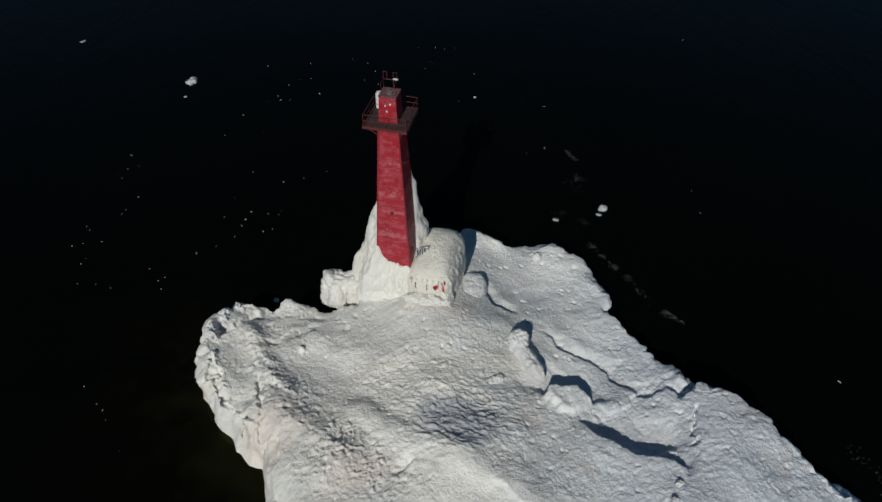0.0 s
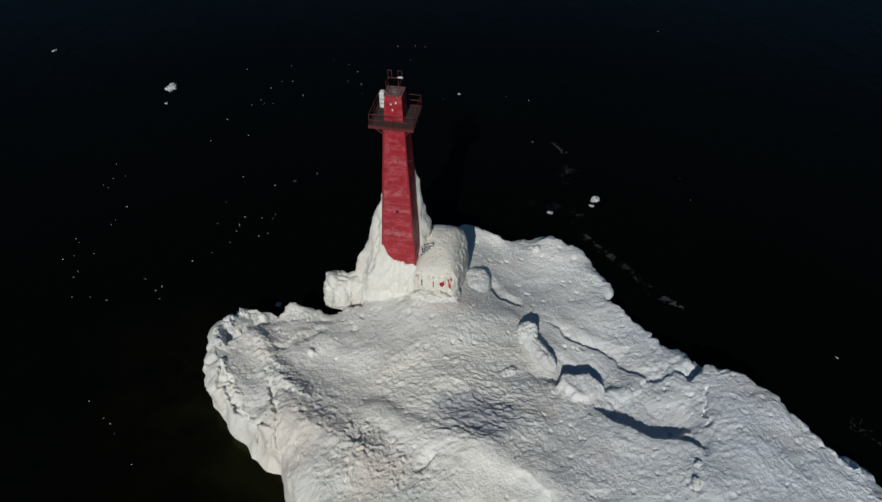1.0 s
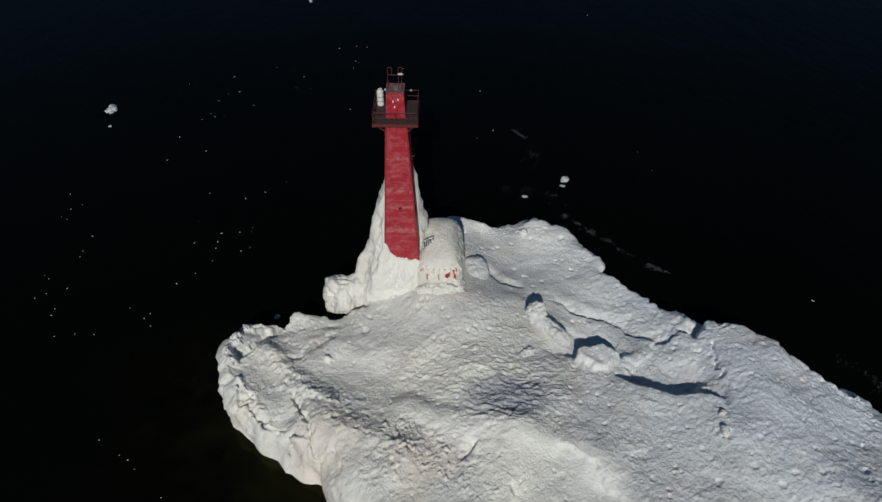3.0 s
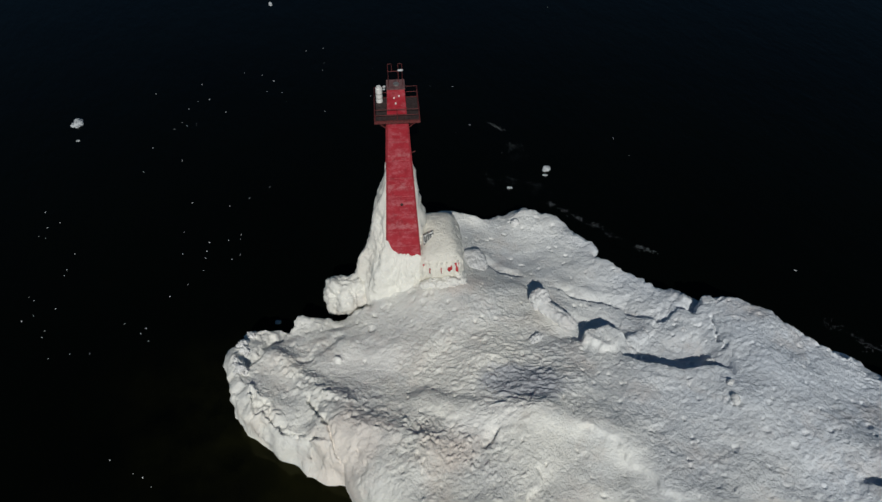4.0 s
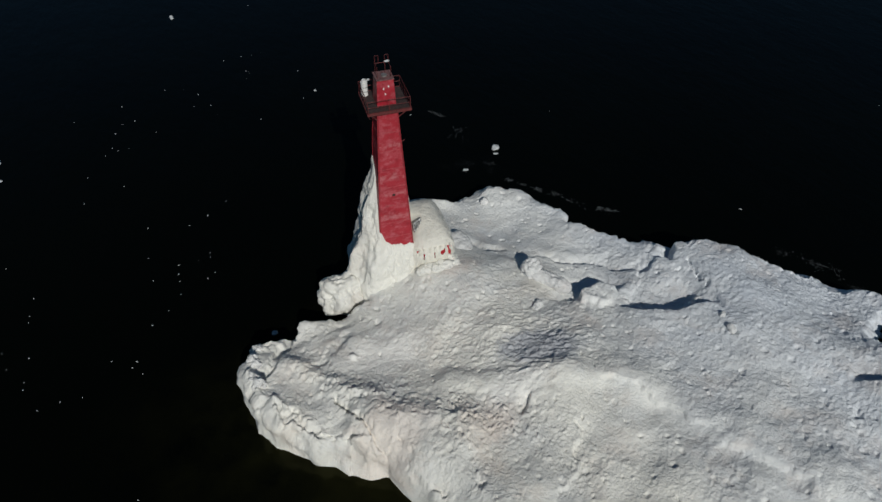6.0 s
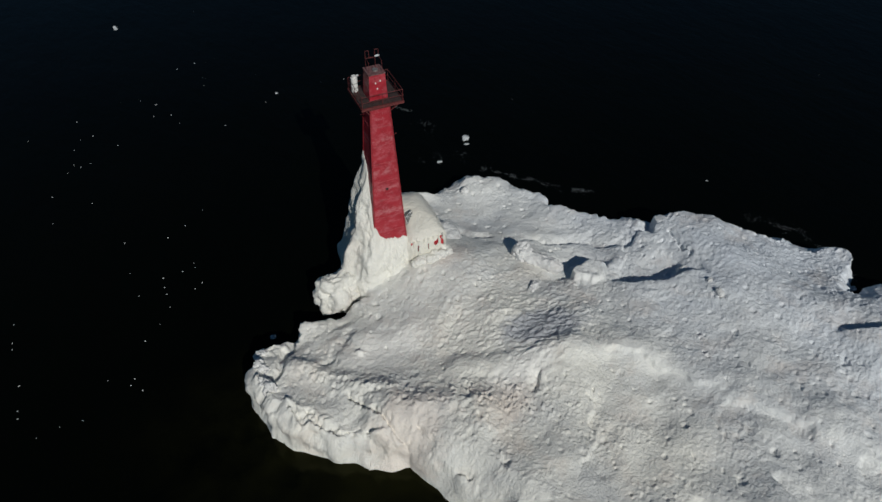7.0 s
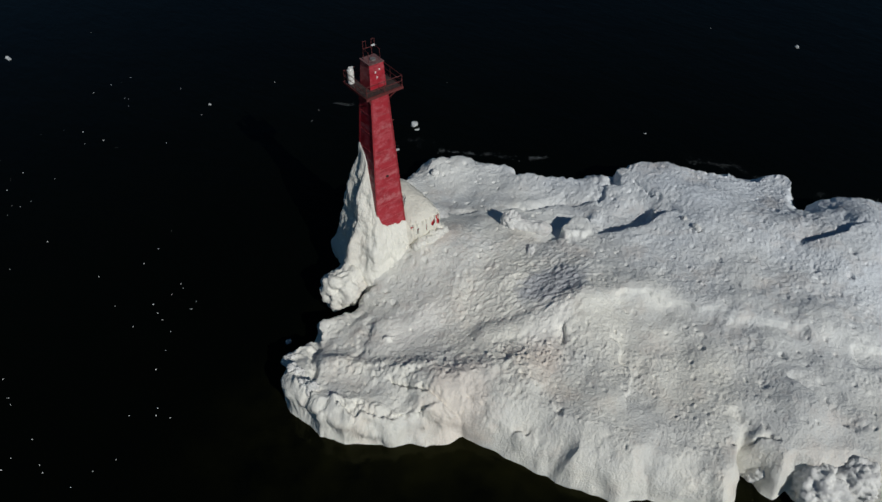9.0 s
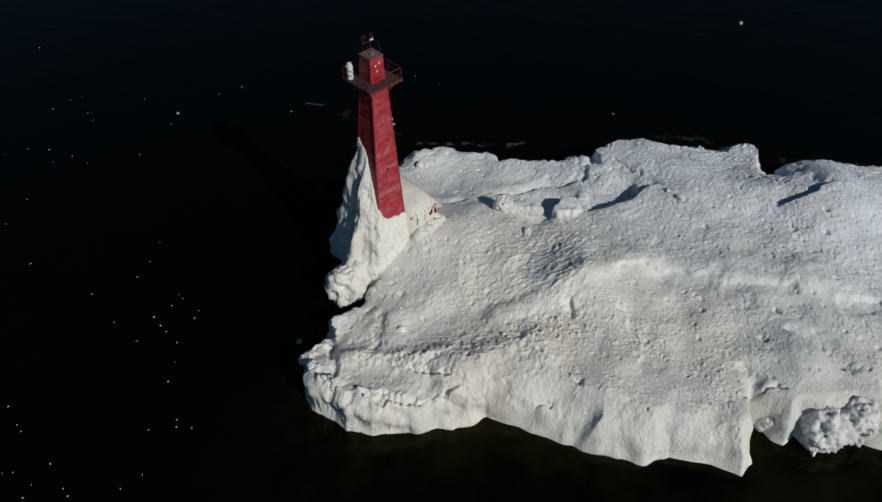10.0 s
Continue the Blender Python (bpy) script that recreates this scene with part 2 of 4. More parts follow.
def bar_bm(a, b, r, sides=8, bm=None):
    """A round bar from a to b."""
    bm = bm or bmesh.new()
    a, b = Vector(a), Vector(b)
    m = Matrix.Translation((a + b) / 2) @ (b - a).to_track_quat("Z", "Y").to_matrix().to_4x4()
    bmesh.ops.create_cone(bm, cap_ends=True, segments=sides, radius1=r, radius2=r, depth=(b - a).length, matrix=m)
    return bm


def frustum_bm(z0, h0, z1, h1, bm=None, x=0.0, y=0.0):
    """A square taper between two heights with half widths h0 and h1."""
    bm = bm or bmesh.new()
    low = [bm.verts.new((x + sx * h0, y + sy * h0, z0)) for sx, sy in ((-1, -1), (1, -1), (1, 1), (-1, 1))]
    top = [bm.verts.new((x + sx * h1, y + sy * h1, z1)) for sx, sy in ((-1, -1), (1, -1), (1, 1), (-1, 1))]
    bm.faces.new(low[::-1]), bm.faces.new(top)
    for i in range(4):
        j = (i + 1) % 4
        bm.faces.new((low[i], low[j], top[j], top[i]))
    return bm


# ---- noise on arrays ----
TABLE = np.random.RandomState(7).rand(512, 512)


def hashed(ix, iy, seed):
    return TABLE[(ix * 37 + seed * 101) % 512, (iy * 53 + seed * 211) % 512]


def value_noise(x, y, seed):
    ix, iy = np.floor(x).astype(int), np.floor(y).astype(int)
    fx, fy = x - ix, y - iy
    fx, fy = fx * fx * fx * (fx * (fx * 6 - 15) + 10), fy * fy * fy * (fy * (fy * 6 - 15) + 10)
    a, b = hashed(ix, iy, seed), hashed(ix + 1, iy, seed)
    c, d = hashed(ix, iy + 1, seed), hashed(ix + 1, iy + 1, seed)
    return (a + (b - a) * fx) * (1 - fy) + (c + (d - c) * fx) * fy - 0.5


def fbm(x, y, scale, octaves=4, gain=0.5, seed=0):
    out, amp = 0.0, 1.0
    x, y = x / scale, y / scale
    for o in range(octaves):
        c, s = math.cos(0.7 * o), math.sin(0.7 * o)
        out = out + amp * value_noise(c * x - s * y + 13.1 * o, s * x + c * y + 7.7 * o, seed + o)
        amp, x, y = amp * gain, x * 2.03, y * 2.03
    return out


def nuggets(x, y, size, share, seed):
    """Rounded chunks scattered one to a cell: height over the ground in units of size."""
    gx, gy = x / size, y / size
    ix, iy = np.floor(gx).astype(int), np.floor(gy).astype(int)
    out = np.zeros_like(gx)
    for dx in (-1, 0, 1):
        for dy in (-1, 0, 1):
            cx, cy = ix + dx, iy + dy
            there = hashed(cx, cy, seed) < share
            px, py = cx + hashed(cx, cy, seed + 1), cy + hashed(cx, cy, seed + 2)
            r = 0.22 + 0.38 * hashed(cx, cy, seed + 3) ** 2
            turn = hashed(cx, cy, seed + 4) * 3.1
            ax, ay = (gx - px), (gy - py)
            u, v = np.cos(turn) * ax + np.sin(turn) * ay, -np.sin(turn) * ax + np.cos(turn) * ay
            d2 = (u / r) ** 2 + (v / (0.7 * r)) ** 2
            out = np.maximum(out, np.where(there, r * 0.8 * np.sqrt(np.clip(1 - d2, 0, None)), 0))
    return out


def smooth(a, b, x):
    t = np.clip((x - a) / (b - a), 0, 1)
    return t * t * (3 - 2 * t)


def line_distance(x, y, line, closed=False):
    """Distance to a polyline, the signed side (left positive) and the share of its length at the nearest point."""
    best, side, along = np.full(x.shape, 1e9), np.zeros(x.shape), np.zeros(x.shape)
    pts = list(line) + ([line[0]] if closed else [])
    lengths = [math.dist(a, b) for a, b in zip(pts, pts[1:])]
    total, run = sum(lengths), 0.0
    for (ax, ay), (bx, by), ln in zip(pts, pts[1:], lengths):
        ux, uy = (bx - ax) / ln, (by - ay) / ln
        t = np.clip((x - ax) * ux + (y - ay) * uy, 0, ln)
        d = np.hypot(x - ax - t * ux, y - ay - t * uy)
        near = d < best
        best = np.where(near, d, best)
        side = np.where(near, np.sign(ux * (y - ay) - uy * (x - ax)), side)
        along = np.where(near, (run + t) / total, along)
        run += ln
    return best, side, along


def inside(x, y, line):
    odd = np.zeros(x.shape, dtype=bool)
    for (ax, ay), (bx, by) in zip(line, line[1:] + line[:1]):
        if ay != by:
            odd ^= ((ay > y) != (by > y)) & (x < (bx - ax) * (y - ay) / (by - ay) + ax)
    return odd


# ---- the ice-bound pier head ----
WEST_SHORE = [(-5.7, 50.2), (-7.7, 48.8), (-9.4, 46.8), (-8.1, 45.5), (-8.2, 44.6), (-10.4, 44.7), (-12.2, 45.0), (-13.8, 45.8), (-15.6, 44.8), (-18.1, 45.2),
              (-19.0, 43.7), (-20.5, 41.2), (-21.1, 38.4), (-20.4, 36.0), (-18.6, 34.4), (-17.5, 32.5), (-16.4, 30.5), (-13.5, 29.2),
              (-13.2, 27.2), (-12.4, 23.4), (-12.6, 20.7), (-11.4, 17.5), (-10.8, 15.9), (-9.3, 14.9), (-8.5, 12.4), (-8.0, 10.0), (-6.4, 9.6),
              (-4.5, 10.0), (-2.6, 11.0), (-2.9, 8.0), (-1.5, 7.4), (-3.4, 5.2), (-2.0, 4.6), (0.2, 2.1), (0.5, -1.5)]
EAST_SHORE = [(3, -9), (7, -20), (14, -38), (24, -66), (62, -58), (50, -26), (43, -6), (38.3, 5.5), (34.9, 11.8), (31.6, 15.8),
              (28.0, 16.2), (27.2, 17.4), (31.8, 18.7), (32.6, 21.0), (32.0, 23.6), (31.1, 25.4), (28.3, 27.7), (26.3, 31.0), (24.0, 33.6),
              (21.4, 35.6), (19.2, 38.2), (17.3, 40.0), (15.9, 41.4), (15.7, 43.3), (16.5, 44.9), (16.1, 47.1), (13.9, 50.8), (11.4, 53.4), (6.2, 54.8),
              (1.5, 55.0), (-2.4, 53.5), (-4.4, 51.8)]
SHORE = WEST_SHORE + EAST_SHORE

# broad swells of the snow over the pier: place and height
SWELLS = [(-17, 38, -0.18), (-12, 42, -0.65), (-12, 33, 0.61), (-7, 38, -0.75), (-6, 29, 0.09), (-1, 42, 1.8), (-1, 34, 0.51),
          (3, 28, 1.48), (-8, 20, 0.86), (0, 20, 0.01), (3, 13, 0.52), (-3, 10, 0.26), (6, 6, 0.54), (9, 38, 0.08),
          (10, 47, -1.5), (15, 36, -0.85), (10, 26, 0.29), (12, 19, 0.81), (16, 29, 0.14), (20, 24, 1.84), (22, 32, 0.92),
          (14, 11, 0.91), (22, 16, 0.9), (25, 10, 2.5), (28, 24, -0.94), (6, 53, -0.6)]


def local(reach):
    """Works a feature out only where its line is near."""
    def wrap(shape):
        def near(x, y, line, *rest):
            xa, ya = [p[0] for p in line], [p[1] for p in line]
            ok = (x > min(xa) - reach) & (x < max(xa) + reach) & (y > min(ya) - reach) & (y < max(ya) + reach)
            out = np.zeros(x.shape)
            if ok.any():
                out[ok] = shape(x[ok], y[ok], line, *rest)
            return out
        return near
    return wrap


@local(6.5)
def ridge(x, y, line, height, near, far, rough=0.0, seed=0):
    """A crest along a line, near and far: its widths to the left and right of the line."""
    d, side, along = line_distance(x, y, line)
    w = np.where(side > 0, near, far)
    fade = smooth(0, 0.12, along) * smooth(0, 0.12, 1 - along)
    return height * np.exp(-(d / w) ** 2) * fade * (1 + rough * fbm(x, y, 1.1, 3, 0.6, seed))


@local(9.5)
def scarp(x, y, line, drop, reach, seed=0, lip=0.0, end=0.15):
    """A broken step: the ground falls sharply on the left of the line and climbs back over the reach; lip: the swell before it."""
    bx, by = x + 1.0 * fbm(x, y, 2.0, 3, 0.55, seed), y + 1.0 * fbm(x, y, 2.0, 3, 0.55, seed + 7)
    d, side, along = line_distance(bx, by, line)
    fade = smooth(0, end, along) * smooth(0, end, 1 - along)
    s = d * side
    fall = smooth(-0.05, 0.22, s)
    return fade * (lip * (1 - fall) * np.exp(-(s / 2.2) ** 2) - drop * fall * (1 - smooth(reach * 0.1, reach, s)))


@local(2.0)
def crack(x, y, line, depth, width, seed=0):
    wx, wy = x + 0.5 * fbm(x, y, 1.0, 3, 0.6, seed), y + 0.5 * fbm(x, y, 1.0, 3, 0.6, seed + 5)
    d, _, along = line_distance(wx, wy, line)
    return -depth * np.exp(-(d / width) ** 4) * smooth(0, 0.05, along) * smooth(0, 0.05, 1 - along)


def mound(x, y, cx, cy, a, b, turn, height, flat=1.6):
    """A flat-topped swell of half axes a and b, turned by degrees."""
    c, s = math.cos(radians(turn)), math.sin(radians(turn))
    u, v = (c * (x - cx) + s * (y - cy)) / a, (-s * (x - cx) + c * (y - cy)) / b
    return height * np.exp(-(u * u + v * v) ** flat)


def ground_height(x, y):
    wx = x + 0.9 * fbm(x, y, 2.6, 2, 0.5, 31)
    wy = y + 0.9 * fbm(x, y, 2.6, 2, 0.5, 41)
    d, _, _ = line_distance(wx, wy, SHORE, True)
    d = np.where(inside(wx, wy, SHORE), d, -d)
    top = np.full(x.shape, 3.4)
    for cx, cy, h in SWELLS:
        top += h * np.exp(-((x - cx) ** 2 + (y - cy) ** 2) / 32)
    # rubble crests of the western lobe
    top += ridge(x, y, [(-18.2, 42.6), (-16.6, 40.3), (-15.2, 38.0), (-14.1, 35.9), (-12.8, 34.6), (-11.2, 33.0)], 0.36, 1.0, 0.8, 1.1, 3)
    top += ridge(x, y, [(-19.6, 38.6), (-18.6, 36.0), (-17.4, 33.6), (-15.8, 31.6), (-13.6, 30.2)], 0.55, 0.5, 0.9, 1.0, 5)
    top += ridge(x, y, [(-19.4, 43.2), (-19.8, 40.5), (-20.0, 38)], 0.5, 0.5, 0.6, 1.4, 6)
    top += mound(x, y, -13.6, 44.8, 1.3, 0.9, 10, 0.4)
    # bank of rubble that falls to the north
    top += ridge(x, y, [(-14.8, 34.4), (-12.6, 32.3), (-10.6, 30.6), (-8.4, 29.3), (-5.4, 28.0)], 0.55, 1.3, 2.9, 0.5, 11)
    # fold below the boulder, with a bright slope to the south
    top += ridge(x, y, [(-14.2, 40.6), (-12.0, 40.3), (-9.4, 40.2), (-7.3, 39.3), (-5.7, 37.7), (-4.2, 35.8)], 0.45, 1.5, 2.1, 0.25, 10)
    top += crack(x, y, [(-10.8, 41.8), (-12.2, 40.8), (-13.8, 40.1), (-15.1, 39.4)], 0.22, 0.4, 26)
    # crest west of the rippled hollow
    top += ridge(x, y, [(-7.5, 33.4), (-4.6, 31.2), (-1.5, 29.0), (1.2, 27.9), (3.4, 27.2)], 0.5, 1.0, 1.6, 0.2, 7)
    # long broken edge of the upper plateau, falling to the south-west
    top += ridge(x, y, [(3.0, 27.6), (5.6, 24.2), (7.2, 21.6), (7.8, 19.2), (8.7, 17.0), (9.9, 14.2), (11.2, 11.8), (12.0, 9.0), (13.4, 5.0)], 0.44, 3.2, 1.2, 0.25, 8)
    top += scarp(x, y, [(8.3, 17.4), (7.5, 19.4), (6.9, 21.8), (5.6, 24.0), (3.4, 26.6)], 0.30, 2.6, 22, 0.05, 0.1)
    top += scarp(x, y, [(11.2, 11.0), (10.4, 12.6), (9.2, 14.6), (8.0, 17.0)], 0.34, 2.2, 27, 0.05, 0.1)
    top += scarp(x, y, [(13.4, 4.4), (12.2, 6.6), (10.9, 8.6)], 0.36, 2.4, 28, 0.06, 0.1)
    # smooth-capped mound above the inlet, steep to the east
    top += mound(x, y, 2.8, 8.7, 2.7, 1.8, 30, 0.6, 1.6)
    top += scarp(x, y, [(4.9, 11.0), (4.4, 9.7), (3.9, 8.4), (3.4, 6.9), (3.0, 5.2)], 0.6, 2.4, 15, 0.0, 0.2)
    top += crack(x, y, [(-3.4, 12.0), (-2.2, 11.0), (-1.2, 10.2), (-0.7, 9.2)], 0.40, 0.10, 23)
    # steps where the crust has broken
    top += scarp(x, y, [(10.5, 32.2), (11.4, 30.4), (13.3, 28.9), (15.6, 27.8), (18.2, 26.7)], 0.85, 8.0, 12, 0.35, 0.25)
    top += scarp(x, y, [(7.9, 33.0), (8.6, 34.0), (9.8, 34.6), (10.9, 34.4), (11.6, 33.1), (11.9, 32.4)], 0.65, 3.0, 13, 0.75)
    top += scarp(x, y, [(19.6, 14.6), (21.2, 13.8), (23.0, 12.9), (24.8, 11.8), (26.0, 10.8)], 0.75, 3.4, 14, 0.15, 0.22)
    top += scarp(x, y, [(19.2, 33.0), (19.9, 33.6), (20.9, 34.8), (22.2, 37.0)], 1.2, 2.2, 16)
    top += scarp(x, y, [(8.5, 41.4), (10.0, 39.2), (12.2, 38.1), (13.6, 37.0), (14.5, 35.1), (17.1, 33.8), (19.4, 34.2)], 0.42, 1.8, 18)
    top += scarp(x, y, [(3.2, 46.0), (5.0, 43.9), (6.6, 42.8)], 0.45, 1.6, 19)
    top += mound(x, y, 29.2, 12.6, 3.0, 2.4, 0, 0.5)
    # low rounded lip round the rubble field
    top += scarp(x, y, [(-0.6, 24.6), (-1.2, 22.6), (-2.5, 20.9), (-4.1, 19.8), (-5.6, 19.4)], 0.26, 2.0, 32, 0.05, 0.2)
    # open cracks
    top += crack(x, y, [(-14.5, 44.9), (-16.7, 42.6), (-18.8, 40.5), (-20.6, 39.3)], 0.55, 0.32, 24)
    top += crack(x, y, [(-19.6, 37.6), (-19.0, 36.5), (-18.1, 34.9), (-17.2, 33.2), (-16.2, 32.2), (-15.0, 31.8)], 0.45, 0.30, 33)
    top += crack(x, y, [(-15.0, 36.0), (-14.3, 34.0), (-14.1, 32.3), (-13.7, 30.9), (-13.3, 29.4)], 0.45, 0.09, 20)
    top += crack(x, y, [(-13.2, 28.6), (-12.7, 27.0), (-12.0, 25.5), (-11.3, 24.3)], 0.45, 0.22, 34)
    top += crack(x, y, [(19.7, 32.6), (19.3, 31.0), (18.7, 28.8)], 0.35, 0.10, 37)
    top += scarp(x, y, [(-3.3, 25.8), (-2.9, 26.3), (-2.3, 27.1), (-1.6, 28.1)], 0.38, 1.5, 21, 0.12, 0.25)
    for px, py, pr, deep in ((-9.2, 23.4, 0.27, 0.35), (17.9, 13.0, 0.35, 0.3), (18.9, 10.4, 0.3, 0.3), (21.4, 11.1, 0.3, 0.3), (2.8, 12.0, 0.3, 0.2), (6.6, 11.9, 0.3, 0.25),
                             (-8.3, 41.3, 0.25, 0.25), (-7.6, 42.6, 0.22, 0.25), (-11.8, 38.7, 0.3, -0.35), (15.9, 23.4, 0.3, 0.3)):
        kx, ky = x + 0.25 * value_noise(x * 4, y * 4, 201), y + 0.25 * value_noise(x * 4, y * 4, 202)
        top -= deep * np.exp(-(((kx - px) ** 2 + (ky - py) ** 2) / pr ** 2) ** 1.5)
    # swell, lumps and crust at several sizes
    top += 0.45 * fbm(x, y, 5.5, 2, 0.4, 50) + 0.34 * fbm(x, y, 2.7, 2, 0.35, 55) + 0.055 * fbm(x, y, 1.1, 3, 0.5, 60)
    rim = np.exp(-np.clip(d, 0, None) / 2.2)
    west = smooth(-9.0, -14.0, x)
    rubble = np.clip(0.05 + 0.12 * west + 0.4 * rim + 1.2 * fbm(x, y, 6.0, 2, 0.5, 70), 0.05, 1.0)
    field, _, _ = line_distance(x, y, [(-13.2, 33.6), (-10.5, 31.3), (-8.0, 29.8), (-5.2, 27.6)])
    for crest_line in ([(-18.2, 42.6), (-16.6, 40.3), (-15.2, 38.0), (-14.1, 35.9), (-12.8, 34.6), (-11.2, 33.0)], [(-19.6, 38.0), (-18.4, 35.4), (-17.2, 33.3), (-15.6, 31.8)], [(-19.0, 43.4), (-19.9, 40.6), (-20.2, 38.0)]):
        far, _, _ = line_distance(x, y, crest_line)
        rubble = rubble + 0.8 * np.exp(-(far / 0.7) ** 2)
    rubble = rubble + 0.55 * smooth(29, 24, y) * smooth(4, -3, x) * smooth(-0.25, 0.15, fbm(x, y, 3.0, 3, 0.6, 73))
    rubble = rubble + 0.75 * np.exp(-(field / 2.2) ** 2) + 1.1 * np.exp(-(((x + 5.4) / 5.0) ** 2 + ((y - 25.6) / 3.6) ** 2)) + 0.6 * np.exp(-(((x - 5.4) / 3.2) ** 2 + ((y - 13.2) / 2.6) ** 2))
    smoothed = sum(np.exp(-((x - a) ** 2 + (y - b) ** 2) / r ** 2) for a, b, r in ((-10, 38.3, 2.2), (-2.5, 29.2, 1.6), (5.5, 38.5, 2.6), (5.2, 22.5, 2.0), (4.0, 43.2, 1.8), (6.5, 40.8, 2.2), (-6.5, 24.0, 2.0)))
    crest, _, _ = line_distance(x, y, [(-7.5, 33.0), (-4.6, 31.0), (-1.5, 28.7), (1.5, 27.2), (4.6, 25.2), (5.0, 23.0), (6.9, 19.0), (7.5, 17.2), (9.0, 13.4), (9.8, 10.4), (10.6, 7.0)])
    smoothed = smoothed + np.exp(-(crest / 1.1) ** 2)
    rubble = rubble * np.clip(1 - smoothed, 0.1, 1)
    qx, qy = x + 0.15 * fbm(x, y, 0.36, 2, 0.6, 63), y + 0.15 * fbm(x, y, 0.36, 2, 0.6, 68)
    top += rubble * (0.24 * nuggets(qx, qy, 0.75, 0.13, 80) + 0.5 * rim * nuggets(qx, qy + 3, 1.2, 0.5, 85) + 0.26 * nuggets(qx + 9, qy, 0.38, 0.38, 90) + 0.26 * nuggets(qx, qy + 5, 0.27, 0.5, 95))
    top += 0.34 * nuggets(qx + 6, qy + 2, 0.6, 0.34, 86) * np.exp(-(field / 2.1) ** 2)
    top += 0.10 * smooth(9, 15, x) * (0.3 - np.abs(fbm(x, y, 0.7, 3, 0.6, 96))) - 0.35 * nuggets(qx + 3, qy, 0.36, 0.06, 97) + 0.022 * fbm(x, y, 0.42, 3, 0.7, 99)
    top += 0.09 * nuggets(qx + 2, qy + 8, 0.34, 0.22, 93) * (1 - 0.4 * np.clip(smoothed, 0, 1)) * smooth(-0.4, 0.2, fbm(x, y, 4.5, 3, 0.5, 78))
    top -= 0.3 * nuggets(qx + 5, qy + 1, 1.2, 0.10, 98) * np.clip(rubble * 2, 0, 1)
    top += 0.13 * smooth(11, 17, x) * nuggets(qx + 2, qy + 8, 0.38, 0.55, 94)
    top -= 0.32 * nuggets(qx + 11, qy + 4, 0.6, 0.09, 91) * (1 - np.clip(smoothed, 0, 1))
    # thin ledges of wind crust
    patchy = smooth(-0.1, 0.25, fbm(x, y, 5.0, 2, 0.5, 145)) * (1 - 0.85 * np.clip(smoothed, 0, 1))
    top += patchy * (0.03 * smooth(-0.03, 0.03, fbm(x, y, 1.7, 4, 0.6, 146)) + 0.012 * smooth(-0.03, 0.03, fbm(x + 31, y, 0.9, 3, 0.6, 148)))
    # wind-cut ripples of the central slope, sharpest in the hollow
    slope = np.exp(-(((x - 0.5) / 7.2) ** 2 + ((y - 34.6) / 7.6) ** 2) ** 2)
    hollow = np.exp(-(((x - 1.8) / 5.0) ** 2 + ((y - 30.8) / 3.8) ** 2) ** 1.5)
    c, s = math.cos(-0.55), math.sin(-0.55)
    u, v = c * x + s * y, -s * x + c * y
    ru, rv = u + 0.35 * fbm(x, y, 0.9, 2, 0.5, 103), v + 0.28 * fbm(x, y, 1.1, 2, 0.5, 107)
    crests = 1 - np.abs(fbm(ru / 2.3, rv, 0.42, 2, 0.45, 110)) * 2.6
    top += (0.2 * slope + 1.0 * hollow) * 0.10 * np.clip(crests, 0, 1) ** 2
    top += slope * (0.22 * nuggets(ru / 1.7, rv, 0.32, 0.5, 100) + 0.2 * nuggets(ru / 1.3 + 4, rv, 0.5, 0.2, 104)) + hollow * 0.3 * nuggets(ru / 2.0, rv, 0.36, 0.7, 109)
    top -= 0.28 * np.exp(-(((x - 1.4) / 3.8) ** 2 + ((y - 31.4) / 2.4) ** 2))
    # the edge: a worn ice cliff that falls into the water
    width = np.clip(2.9 + 2.6 * fbm(x, y, 4.0, 2, 0.5, 120), 1.5, 4.2) * (1 - 0.55 * smooth(9, 16, x)) + 0.7 * smooth(27, 22, y) * smooth(2, -4, x) * smooth(11, 14, y)
    width = width * (1 - 0.6 * np.exp(-((x + 1.8) ** 2 + (y - 9.8) ** 2) / 9.0))
    width = width * (1 - 0.55 * smooth(-15.5, -18.5, x)) * (1 - 0.6 * smooth(42.5, 44.0, y) * smooth(-5.5, -7.5, x))
    calm = smooth(31, 27, y) * smooth(4, -2, x)
    e = np.clip(d / width, 0, 1)
    far_west = smooth(-15.5, -18.5, x)
    low = 0.38 - 0.16 * smooth(27, 22, y) + 0.34 * far_west
    wall = (1 - low) * (1 - (1 - e) ** 2) + low * smooth(0, 0.22, e)
    h = top * wall
    h += smooth(0, 0.15, e) * (1 - e) * (1 - 0.35 * calm) * (0.45 * nuggets(qx, qy, 1.3, 0.6, 130) + 0.3 * nuggets(qx, qy, 0.6, 0.6, 135) + 0.3 * fbm(x, y, 1.6, 3, 0.6, 140))
    return np.where(d > 0, h, np.maximum(d * 3.0, -1.5)), d


def value3(x, y, z, seed):
    iz = np.floor(z).astype(int)
    f = z - iz
    f = f * f * (3 - 2 * f)
    lo = value_noise(x + 17.3 * (iz % 29), y + 9.1 * (iz % 31), seed)
    hi = value_noise(x + 17.3 * ((iz + 1) % 29), y + 9.1 * ((iz + 1) % 31), seed)
    return lo + (hi - lo) * f


